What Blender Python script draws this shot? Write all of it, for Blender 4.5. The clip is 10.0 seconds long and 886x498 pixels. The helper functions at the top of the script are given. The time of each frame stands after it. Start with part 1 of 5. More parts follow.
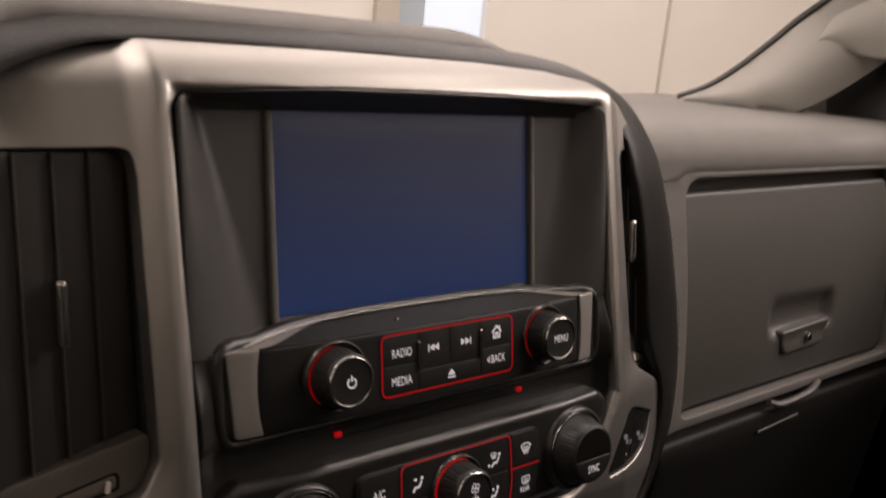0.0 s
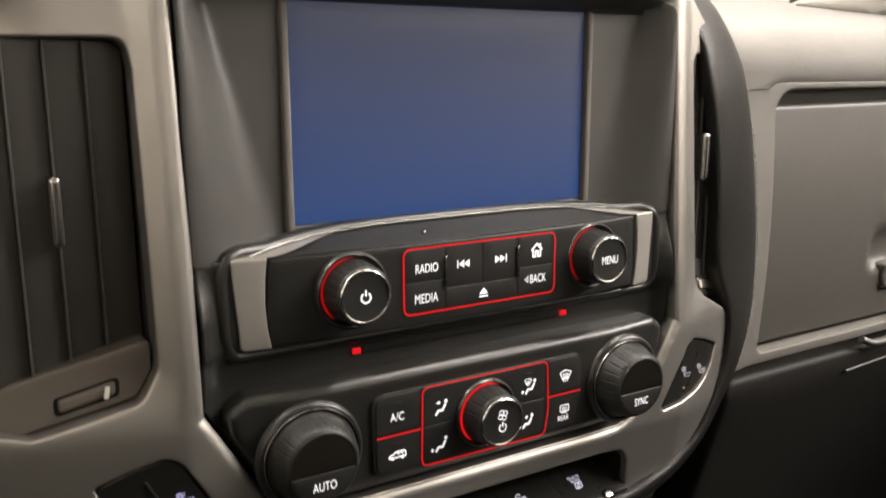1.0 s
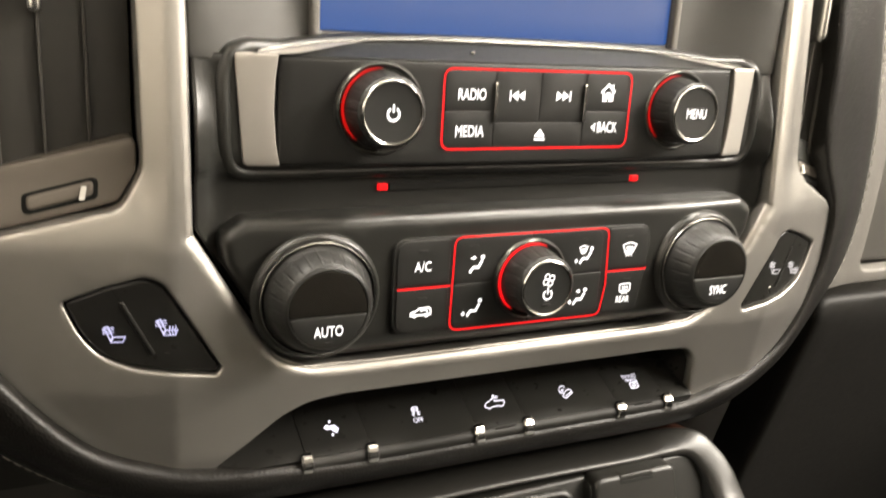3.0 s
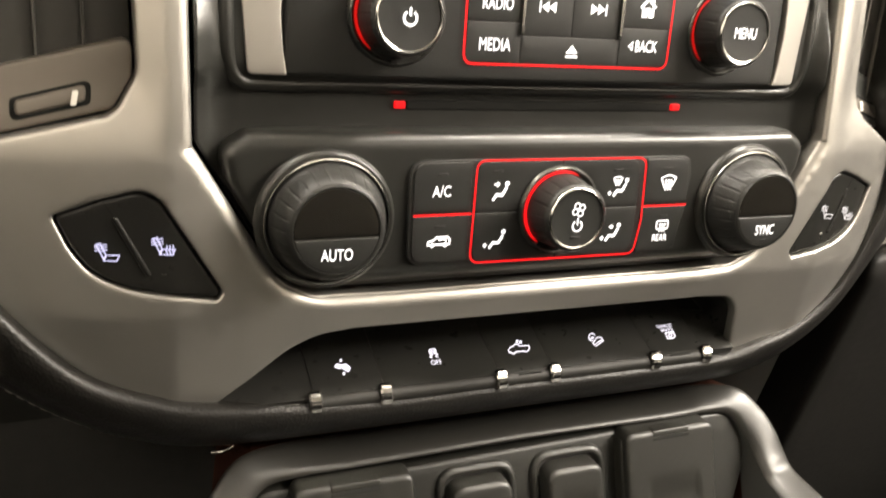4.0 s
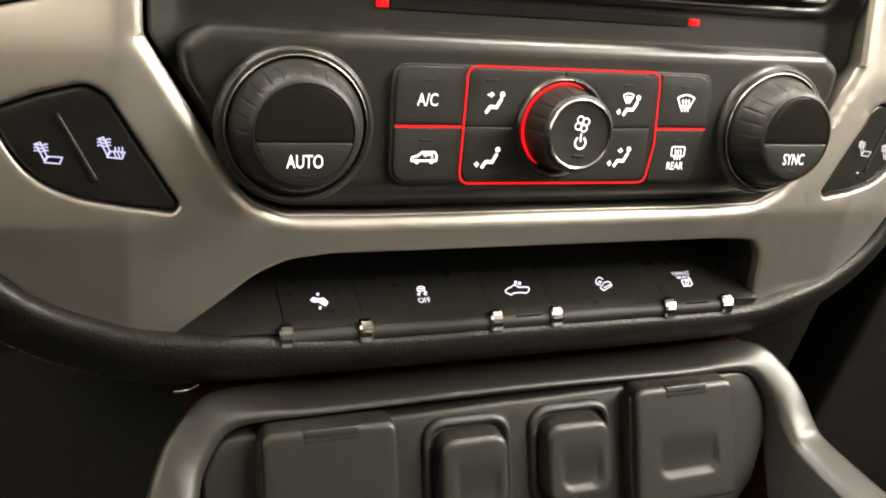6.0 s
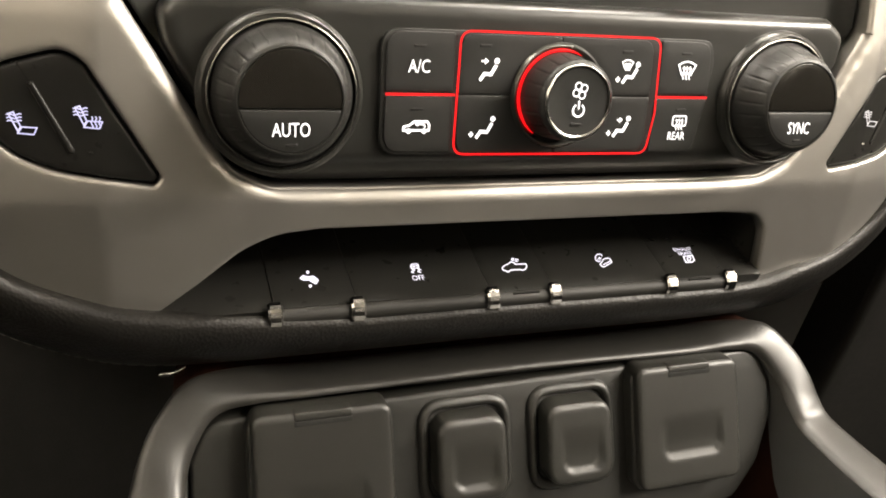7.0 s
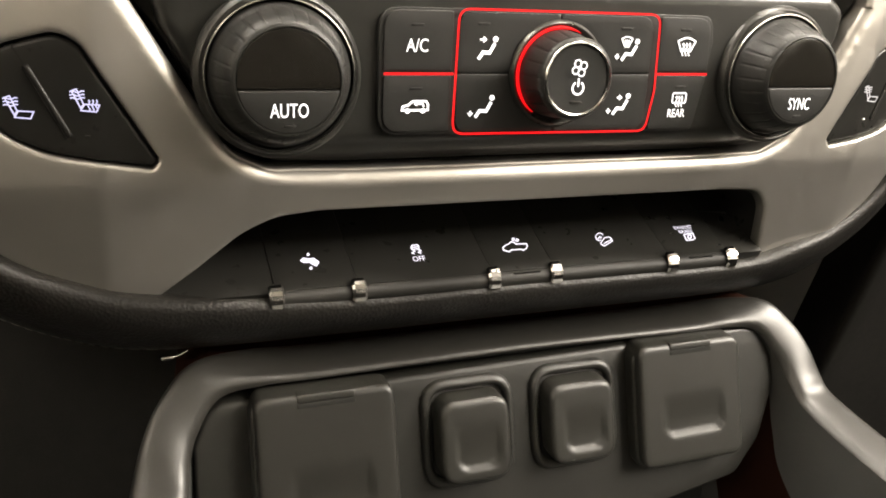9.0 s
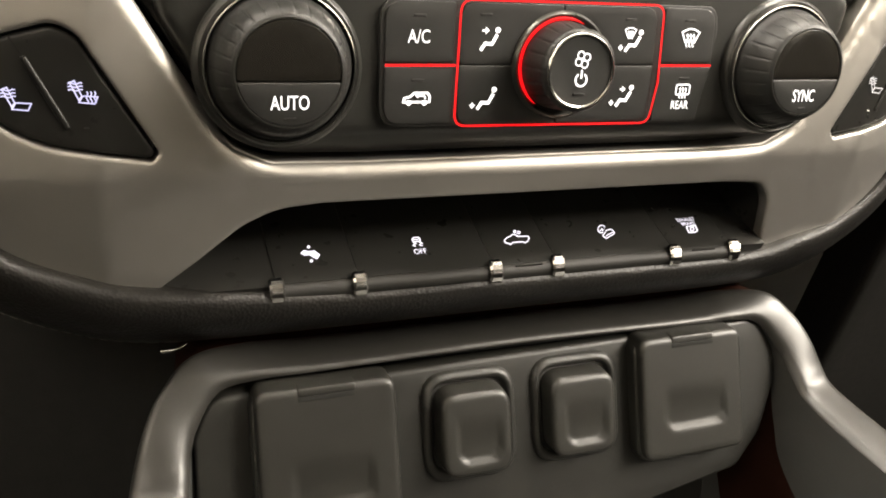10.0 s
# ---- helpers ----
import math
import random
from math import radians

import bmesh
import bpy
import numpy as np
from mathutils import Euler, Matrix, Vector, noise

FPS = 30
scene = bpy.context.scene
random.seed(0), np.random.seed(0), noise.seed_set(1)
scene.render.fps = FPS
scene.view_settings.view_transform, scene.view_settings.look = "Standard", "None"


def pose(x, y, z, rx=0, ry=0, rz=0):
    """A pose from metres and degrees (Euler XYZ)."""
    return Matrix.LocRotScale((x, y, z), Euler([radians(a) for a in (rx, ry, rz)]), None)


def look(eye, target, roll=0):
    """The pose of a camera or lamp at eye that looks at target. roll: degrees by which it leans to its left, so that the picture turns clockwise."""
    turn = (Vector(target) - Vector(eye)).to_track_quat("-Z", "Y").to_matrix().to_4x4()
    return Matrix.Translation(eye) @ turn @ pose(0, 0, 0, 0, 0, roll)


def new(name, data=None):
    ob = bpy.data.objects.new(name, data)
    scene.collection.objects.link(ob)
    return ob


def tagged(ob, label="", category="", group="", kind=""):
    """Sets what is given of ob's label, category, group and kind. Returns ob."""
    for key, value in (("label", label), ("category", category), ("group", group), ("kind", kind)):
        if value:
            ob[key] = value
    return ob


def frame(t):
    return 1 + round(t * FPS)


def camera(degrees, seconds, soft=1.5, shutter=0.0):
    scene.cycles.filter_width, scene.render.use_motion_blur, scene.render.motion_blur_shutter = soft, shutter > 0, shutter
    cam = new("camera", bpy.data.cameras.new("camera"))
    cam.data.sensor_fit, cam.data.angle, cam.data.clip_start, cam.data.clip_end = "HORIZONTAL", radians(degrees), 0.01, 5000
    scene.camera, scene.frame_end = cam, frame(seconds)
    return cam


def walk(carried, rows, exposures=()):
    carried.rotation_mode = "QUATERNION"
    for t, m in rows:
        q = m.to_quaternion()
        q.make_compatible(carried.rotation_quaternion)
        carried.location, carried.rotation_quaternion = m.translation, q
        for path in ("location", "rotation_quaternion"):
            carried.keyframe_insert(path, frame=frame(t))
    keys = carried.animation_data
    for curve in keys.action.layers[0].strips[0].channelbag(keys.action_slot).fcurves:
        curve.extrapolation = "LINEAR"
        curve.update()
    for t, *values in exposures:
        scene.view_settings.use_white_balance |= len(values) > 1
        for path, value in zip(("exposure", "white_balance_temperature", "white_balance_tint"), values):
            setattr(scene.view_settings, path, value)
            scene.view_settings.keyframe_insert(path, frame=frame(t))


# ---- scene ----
# ---------------------------------------------------------------- camera and its walk
# The centre stack leans back by LEAN degrees; everything is laid out square to its face:
# x to the passenger side, y into the dashboard, z up the face, origin at the fan knob.
LEAN = 10.0
STACK = pose(0, 0, 1.05, -LEAN, 0, 0)
cam = camera(54.59, 10.0, soft=1.8, shutter=0.8)
PATH = [
    (0, (-0.2935, -0.3546, 0.1840), (-0.0441, -0.0449, 0.1402), -0.84),
    (0.2, (-0.2760, -0.3536, 0.1829), (-0.0342, -0.0392, 0.1310), -1.24),
    (0.5, (-0.2551, -0.3469, 0.1812), (-0.0309, -0.0220, 0.1165), -1.50),
    (0.7, (-0.2451, -0.3438, 0.1753), (-0.0322, -0.0127, 0.1041), -1.58),
    (1, (-0.2393, -0.3489, 0.1753), (-0.0352, -0.0147, 0.0938), -0.11),
    (1.5, (-0.2222, -0.3478, 0.1599), (-0.0281, -0.0091, 0.0726), 1.84),
    (2, (-0.2127, -0.3337, 0.1446), (-0.0311, 0.0092, 0.0477), 3.09),
    (2.5, (-0.2045, -0.3213, 0.1288), (-0.0293, 0.0234, 0.0264), 3.31),
    (4, (-0.1789, -0.2974, 0.0830), (-0.0273, 0.0544, -0.0318), 3.63),
    (4.5, (-0.1728, -0.2913, 0.0700), (-0.0264, 0.0624, -0.0461), 3.83),
    (5, (-0.1649, -0.2857, 0.0576), (-0.0212, 0.0696, -0.0571), 4.23),
    (5.5, (-0.1578, -0.2841, 0.0513), (-0.0177, 0.0727, -0.0629), 4.22),
    (7, (-0.1484, -0.2724, 0.0353), (-0.0075, 0.0830, -0.0822), 3.45),
    (7.5, (-0.1480, -0.2722, 0.0344), (-0.0074, 0.0827, -0.0849), 3.14),
    (8, (-0.1477, -0.2720, 0.0355), (-0.0062, 0.0814, -0.0872), 2.97),
    (8.5, (-0.1477, -0.2723, 0.0348), (-0.0060, 0.0808, -0.0888), 2.80),
    (9, (-0.1488, -0.2719, 0.0339), (-0.0078, 0.0811, -0.0908), 2.79),
    (9.5, (-0.1496, -0.2716, 0.0348), (-0.0083, 0.0807, -0.0915), 2.88),
    (10, (-0.1486, -0.2693, 0.0349), (-0.0078, 0.0818, -0.0951), 2.89),
]
walk(cam, [(t, STACK @ look(e, a, r)) for t, e, a, r in PATH],
     [(0, -1.75, 6900, 24), (0.2, -1.3, 6800, 20), (0.5, -0.78, 6650, 16), (1.0, -0.3, 6600, 13), (1.5, 0.26, 6650, 10), (2.5, 0.64, 6800, 10),
      (4.5, 0.76, 6950, 10), (5.5, 0.66, 6950, 10), (7.0, 0.63, 6950, 10), (10, 0.65, 6950, 10)])

# ---------------------------------------------------------------- world and light
world = bpy.data.worlds.new("world")
scene.world = world
world.use_nodes = True
wbg = world.node_tree.nodes["Background"]
wbg.inputs["Color"].default_value = (1.0, 0.93, 0.84, 1)
wbg.inputs["Strength"].default_value = 0.12


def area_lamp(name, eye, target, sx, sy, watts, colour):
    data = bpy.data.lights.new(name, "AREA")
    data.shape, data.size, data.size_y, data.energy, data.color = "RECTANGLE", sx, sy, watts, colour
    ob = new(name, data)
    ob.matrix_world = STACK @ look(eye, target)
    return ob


# lamps outside the cab, all unseen; most are added to fill its dark sides
area_lamp("garage_fill", (0.2, 0.7, 3.0), (0.2, 0.7, 0), 3.0, 1.0, 125, (1.0, 0.95, 0.885))
area_lamp("garage_fill", (3.2, 1.7, 3.0), (3.2, 1.8, 0), 3.0, 0.6, 165, (1.0, 0.95, 0.885))
area_lamp("garage_fill", (2.2, -3.3, 2.45), (2.2, -3.1, 0), 3.0, 1.0, 560, (1.0, 0.95, 0.885))
area_lamp("garage_fill", (1.6, -0.75, 1.0), (0.1, 0.0, -0.1), 0.9, 0.45, 75, (1.0, 0.95, 0.885))
area_lamp("garage_fill", (-2.5, 0.9, 3.0), (-2.6, 0.8, 0), 3.0, 0.8, 330, (1.0, 0.95, 0.885))
area_lamp("garage_fill", (-2.3, -2.7, 2.45), (-2.3, -2.6, 0), 3.0, 1.0, 80, (1.0, 0.95, 0.885))
# unseen lamp added inside the cab to brighten the console and ledges
area_lamp("cab_fill", (0.30, -0.13, 0.62), (0.13, -0.04, -0.15), 0.22, 0.10, 6.0, (1.0, 0.95, 0.885))


# ---------------------------------------------------------------- materials
def shader(name, base, rough=0.5, metal=0.0, grain=0.0, grain_size=900.0, mottle=0.12, mottle_size=30.0,
           coat=0.0, emit=None, power=0.0, kind="noise", spec=0.5):
    """A painted or moulded surface: colour with mottling, uneven gloss and a fine grain."""
    m = bpy.data.materials.new(name)
    m.use_nodes = True
    nt = m.node_tree
    b = nt.nodes["Principled BSDF"]
    b.inputs["Metallic"].default_value = metal
    b.inputs["Coat Weight"].default_value = coat
    b.inputs["Coat Roughness"].default_value = 0.08
    b.inputs["Specular IOR Level"].default_value = spec
    co = nt.nodes.new("ShaderNodeTexCoord")
    n1 = nt.nodes.new("ShaderNodeTexNoise")
    n1.inputs["Scale"].default_value = mottle_size
    n1.inputs["Detail"].default_value = 6
    nt.links.new(co.outputs["Object"], n1.inputs["Vector"])
    mix = nt.nodes.new("ShaderNodeMix")
    mix.data_type = "RGBA"
    mix.inputs[6].default_value = (*[c * (1 - mottle) for c in base], 1)
    mix.inputs[7].default_value = (*[min(1, c * (1 + mottle)) for c in base], 1)
    nt.links.new(n1.outputs["Fac"], mix.inputs[0])
    nt.links.new(mix.outputs[2], b.inputs["Base Color"])
    rr = nt.nodes.new("ShaderNodeMapRange")
    rr.inputs["To Min"].default_value = max(0.02, rough - 0.08)
    rr.inputs["To Max"].default_value = min(1, rough + 0.08)
    n3 = nt.nodes.new("ShaderNodeTexNoise")
    n3.inputs["Scale"].default_value = mottle_size * 7
    n3.inputs["Detail"].default_value = 4
    nt.links.new(co.outputs["Object"], n3.inputs["Vector"])
    nt.links.new(n3.outputs["Fac"], rr.inputs["Value"])
    nt.links.new(rr.outputs["Result"], b.inputs["Roughness"])
    if grain > 0:
        if kind == "leather":
            n2 = nt.nodes.new("ShaderNodeTexVoronoi")
            n2.inputs["Scale"].default_value = grain_size
            src = n2.outputs["Distance"]
        else:
            n2 = nt.nodes.new("ShaderNodeTexNoise")
            n2.inputs["Scale"].default_value = grain_size
            n2.inputs["Detail"].default_value = 3
            src = n2.outputs["Fac"]
        nt.links.new(co.outputs["Object"], n2.inputs["Vector"])
        bump = nt.nodes.new("ShaderNodeBump")
        bump.inputs["Strength"].default_value = grain
        bump.inputs["Distance"].default_value = 0.0006
        nt.links.new(src, bump.inputs["Height"])
        nt.links.new(bump.outputs["Normal"], b.inputs["Normal"])
    if emit:
        b.inputs["Emission Color"].default_value = (*emit, 1)
        b.inputs["Emission Strength"].default_value = power
    return m


SILVER = shader("satin_silver_paint", (0.31, 0.296, 0.272), 0.42, 0.9, 0.05, 2500, 0.04, 25)
SILVER_CAP = shader("brushed_silver", (0.42, 0.40, 0.365), 0.38, 0.7, 0.04, 3000, 0.05, 60, spec=0.32)
TAN = shader("warm_grey_moulding", (0.095, 0.082, 0.068), 0.45, 0.3, 0.06, 2200, 0.06, 40)
BLACK = shader("charcoal_moulding", (0.026, 0.026, 0.024), 0.42, 0, 0.12, 2600, 0.15, 60)
# same plastic as HOUSING, kept darker for the shade lower on the stack
INSERT = shader("dark_grey_moulding", (0.0125, 0.0123, 0.0108), 0.33, 0, 0.03, 2600, 0.08, 20, spec=0.40)
BUTTON = shader("matt_black_button", (0.0102, 0.0100, 0.0090), 0.45, 0, 0.10, 3200, 0.15, 80, spec=0.30)
GLOSS = shader("gloss_black", (0.0110, 0.0107, 0.0096), 0.30, 0, 0.0, 900, 0.06, 25, spec=0.14)
WINDOW = shader("smoked_window", (0.0085, 0.0076, 0.0062), 0.20, 0, 0, 900, 0.1, 60, spec=0.3)
VOID = shader("unlit_black", (0.010, 0.0098, 0.0088), 0.8, 0, 0, 900, 0.1, 30, spec=0.1)
LEATHER = shader("black_grained_vinyl", (0.0085, 0.0079, 0.0069), 0.42, 0, 0.27, 780, 0.18, 50, kind="leather", spec=0.22)
DASH = shader("grey_grained_vinyl", (0.092, 0.0865, 0.077), 0.62, 0, 0.35, 1100, 0.08, 30, kind="leather", spec=0.28)
GLOVE = shader("grey_moulded_plastic", (0.047, 0.044, 0.0385), 0.48, 0, 0.15, 1800, 0.08, 30)
CONSOLE = shader("graphite_satin_paint", (0.0155, 0.0147, 0.0128), 0.40, 0.1, 0.05, 2500, 0.05, 25, spec=0.45)
PANEL = shader("grey_black_moulding", (0.0090, 0.0087, 0.0073), 0.42, 0, 0.12, 2400, 0.12, 50, spec=0.32)
CAP = shader("soft_black_rubber", (0.0104, 0.0100, 0.0084), 0.40, 0, 0.06, 2000, 0.12, 60, spec=0.34)
CHROME = shader("chrome", (0.52, 0.51, 0.49), 0.20, 1.0, 0.0, 900, 0.03, 60)
CLIP = shader("bright_faceted_chrome", (0.50, 0.49, 0.47), 0.18, 1.0, 0.0, 900, 0.03, 60)
DULL_CHROME = shader("dull_chrome", (0.42, 0.41, 0.38), 0.22, 1.0, 0.0, 900, 0.05, 60)
SMOKED_CHROME = shader("smoked_chrome", (0.20, 0.195, 0.18), 0.25, 1.0, 0.0, 900, 0.05, 60)
DARK_RING = shader("dark_satin_ring", (0.060, 0.058, 0.052), 0.30, 0.8, 0.0, 900, 0.05, 60)
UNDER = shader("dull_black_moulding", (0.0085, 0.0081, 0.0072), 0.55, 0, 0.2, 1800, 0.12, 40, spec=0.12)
ROLL = shader("matt_dark_bar", (0.012, 0.0115, 0.010), 0.55, 0, 0.05, 3200, 0.12, 80, spec=0.2)
SLAT = shader("vent_slat_black", (0.022, 0.0205, 0.017), 0.45, 0, 0.06, 2000, 0.1, 60)
CARPET = shader("dark_carpet", (0.016, 0.015, 0.0128), 0.95, 0, 0.6, 1500, 0.3, 90)
MAROON = shader("dark_red_brown_trim", (0.022, 0.0085, 0.0055), 0.7, 0, 0.1, 1500, 0.15, 30, spec=0.03)
TRIM = shader("beige_grey_trim", (0.225, 0.213, 0.188), 0.6, 0, 0.2, 1500, 0.06, 25)
# same plastic as INSERT; the lighter base puts the light it gets into colour
HOUSING = shader("lit_grey_housing", (0.038, 0.037, 0.0335), 0.42, 0, 0.1, 2600, 0.12, 50, spec=0.35)
HEADLINER = shader("grey_headliner_cloth", (0.33, 0.31, 0.27), 0.9, 0, 0.3, 1800, 0.06, 30)
THREAD = shader("grey_thread", (0.20, 0.185, 0.16), 0.7, 0, 0.2, 4000, 0.1, 200)
WALL = shader("white_painted_wall", (0.80, 0.77, 0.72), 0.6, 0, 0.1, 60, 0.03, 2)
POST = shader("tan_painted_post", (0.52, 0.48, 0.42), 0.6, 0, 0.1, 60, 0.05, 3)
FLOOR_M = shader("grey_concrete", (0.30, 0.29, 0.27), 0.7, 0, 0.3, 40, 0.15, 3)
# blue-grey holds the shade on the window's reveal in its colour
REVEAL = shader("reveal_shade_blue", (0.42, 0.50, 0.56), 0.6, 0, 0.1, 60, 0.05, 3)
SEAM = shader("dark_sealant", (0.03, 0.028, 0.025), 0.7, 0, 0, 60, 0.1, 3)
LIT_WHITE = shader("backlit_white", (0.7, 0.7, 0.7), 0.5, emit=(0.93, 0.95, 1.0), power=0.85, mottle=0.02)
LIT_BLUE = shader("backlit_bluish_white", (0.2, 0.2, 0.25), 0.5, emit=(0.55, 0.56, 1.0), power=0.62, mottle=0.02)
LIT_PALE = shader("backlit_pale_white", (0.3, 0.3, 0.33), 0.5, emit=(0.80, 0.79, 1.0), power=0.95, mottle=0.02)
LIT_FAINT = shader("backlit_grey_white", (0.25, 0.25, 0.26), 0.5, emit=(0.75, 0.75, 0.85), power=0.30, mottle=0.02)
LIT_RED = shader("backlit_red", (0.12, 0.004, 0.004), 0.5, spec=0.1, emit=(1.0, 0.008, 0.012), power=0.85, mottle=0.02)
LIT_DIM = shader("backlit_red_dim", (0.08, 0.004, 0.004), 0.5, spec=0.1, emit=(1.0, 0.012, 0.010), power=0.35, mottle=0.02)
DAY = shader("daylit_pane", (0.6, 0.7, 0.8), 0.4, emit=(0.72, 0.86, 1.0), power=1.6, mottle=0.02)
PAPER = shader("off_white_sticker", (0.55, 0.53, 0.49), 0.6, mottle=0.05)
SCREEN = shader("lit_display_glass", (0.018, 0.019, 0.022), 0.34, 0, 0, 900, 0.05, 10, spec=0.25,
                emit=(0.020, 0.048, 0.17), power=0.8)

# emission fades from grey-blue at the top, a painted reflection, to clear blue below
nt = SCREEN.node_tree
co = nt.nodes.new("ShaderNodeTexCoord")
sep = nt.nodes.new("ShaderNodeSeparateXYZ")
rng = nt.nodes.new("ShaderNodeMapRange")
rng.inputs["From Min"].default_value, rng.inputs["From Max"].default_value = -0.053, 0.052
ramp = nt.nodes.new("ShaderNodeMix")
ramp.data_type = "RGBA"
ramp.inputs[6].default_value = (0.014, 0.072, 0.275, 1)
ramp.inputs[7].default_value = (0.036, 0.046, 0.085, 1)
nt.links.new(co.outputs["Object"], sep.inputs["Vector"])
nt.links.new(sep.outputs["Z"], rng.inputs["Value"])
nt.links.new(rng.outputs["Result"], ramp.inputs[0])
nt.links.new(ramp.outputs[2], nt.nodes["Principled BSDF"].inputs["Emission Color"])

GLASS = bpy.data.materials.new("windscreen_glass")
GLASS.use_nodes = True
gb = GLASS.node_tree.nodes["Principled BSDF"]
gb.inputs["Base Color"].default_value = (0.97, 0.98, 0.97, 1)
gb.inputs["Roughness"].default_value = 0.01
gb.inputs["Transmission Weight"].default_value = 1.0
gb.inputs["IOR"].default_value = 1.02


# ---------------------------------------------------------------- mesh tools
ORIGIN = {}


def thing(name, at, label, category, group="", kind=""):
    """An empty at a point of the stack's frame, which parents its parts."""
    ob = new(name)
    ob.empty_display_size = 0.02
    ob.matrix_world = STACK @ Matrix.Translation(at)
    ORIGIN[ob] = Vector(at)
    return tagged(ob, label, category, group, kind)


def part(name, bm, material, parent, label="", smooth=True, kind=""):
    """Links a bmesh, given in the stack's frame, as one mesh under a thing or a part."""
    o = ORIGIN[parent]
    for v in bm.verts:
        v.co -= o
    me = bpy.data.meshes.new(name)
    bm.to_mesh(me)
    bm.free()
    for p in me.polygons:
        p.use_smooth = smooth
    me.materials.append(material)
    if smooth:
        me.set_sharp_from_angle(angle=radians(48))
    ob = new(name, me)
    ob.parent = parent
    ORIGIN[ob] = o
    return tagged(ob, label, kind=kind)


def fillet(pts, r, n=5):
    """A closed outline with its corners rounded; a point may carry its own radius."""
    out = []
    k = len(pts)
    for i in range(k):
        p = Vector(pts[i][:2])
        a, b = Vector(pts[i - 1][:2]), Vector(pts[(i + 1) % k][:2])
        rr = pts[i][2] if len(pts[i]) > 2 else r
        da, db = (a - p), (b - p)
        la, lb = da.length, db.length
        if rr <= 0 or la < 1e-9 or lb < 1e-9:
            out.append(p)
            continue
        da, db = da / la, db / lb
        ang = math.acos(max(-1, min(1, da.dot(db))))
        cut = min(rr / max(math.tan(ang / 2), 1e-3), la * 0.48, lb * 0.48)
        p0, p1 = p + da * cut, p + db * cut
        for s in range(n + 1):
            t = s / n
            out.append(p0 * (1 - t) ** 2 + p * 2 * t * (1 - t) + p1 * t * t)
    return [(v.x, v.y) for v in out]


def mirrored(pts):
    return [(-p[0], *p[1:]) for p in reversed(pts)]


def box_loop(x0, z0, x1, z1, r, n=5):
    return fillet([(x0, z0), (x1, z0), (x1, z1), (x0, z1)], r, n)


def circle(cx, cz, r, n=48):
    return [(cx + r * math.cos(2 * math.pi * i / n), cz + r * math.sin(2 * math.pi * i / n)) for i in range(n)]


def respaced(loop, step):
    out = []
    k = len(loop)
    for i in range(k):
        a, b = np.array(loop[i]), np.array(loop[(i + 1) % k])
        m = max(1, int(math.ceil(np.linalg.norm(b - a) / step)))
        for s in range(m):
            p = a + (b - a) * s / m
            if not out or np.linalg.norm(p - out[-1]) > 1e-6:
                out.append(p)
    if np.linalg.norm(out[0] - out[-1]) < 1e-6:
        out.pop()
    return np.array(out)


def inside(pts, loops):
    hit = np.zeros(len(pts), bool)
    for lp in loops:
        a, b = lp, np.roll(lp, -1, 0)
        for (ax, az), (bx, bz) in zip(a, b):
            if az == bz:
                continue
            cross = (az > pts[:, 1]) != (bz > pts[:, 1])
            hit ^= cross & (pts[:, 0] < ax + (bx - ax) * (pts[:, 1] - az) / (bz - az))
    return hit


def edge_distance(pts, loops):
    best = np.full(len(pts), 1e9)
    for lp in loops:
        a, b = lp, np.roll(lp, -1, 0)
        for p, q in zip(a, b):
            d = q - p
            t = np.clip(((pts - p) @ d) / max(d @ d, 1e-18), 0, 1)
            best = np.minimum(best, np.hypot(*(pts - p - t[:, None] * d).T))
    return best


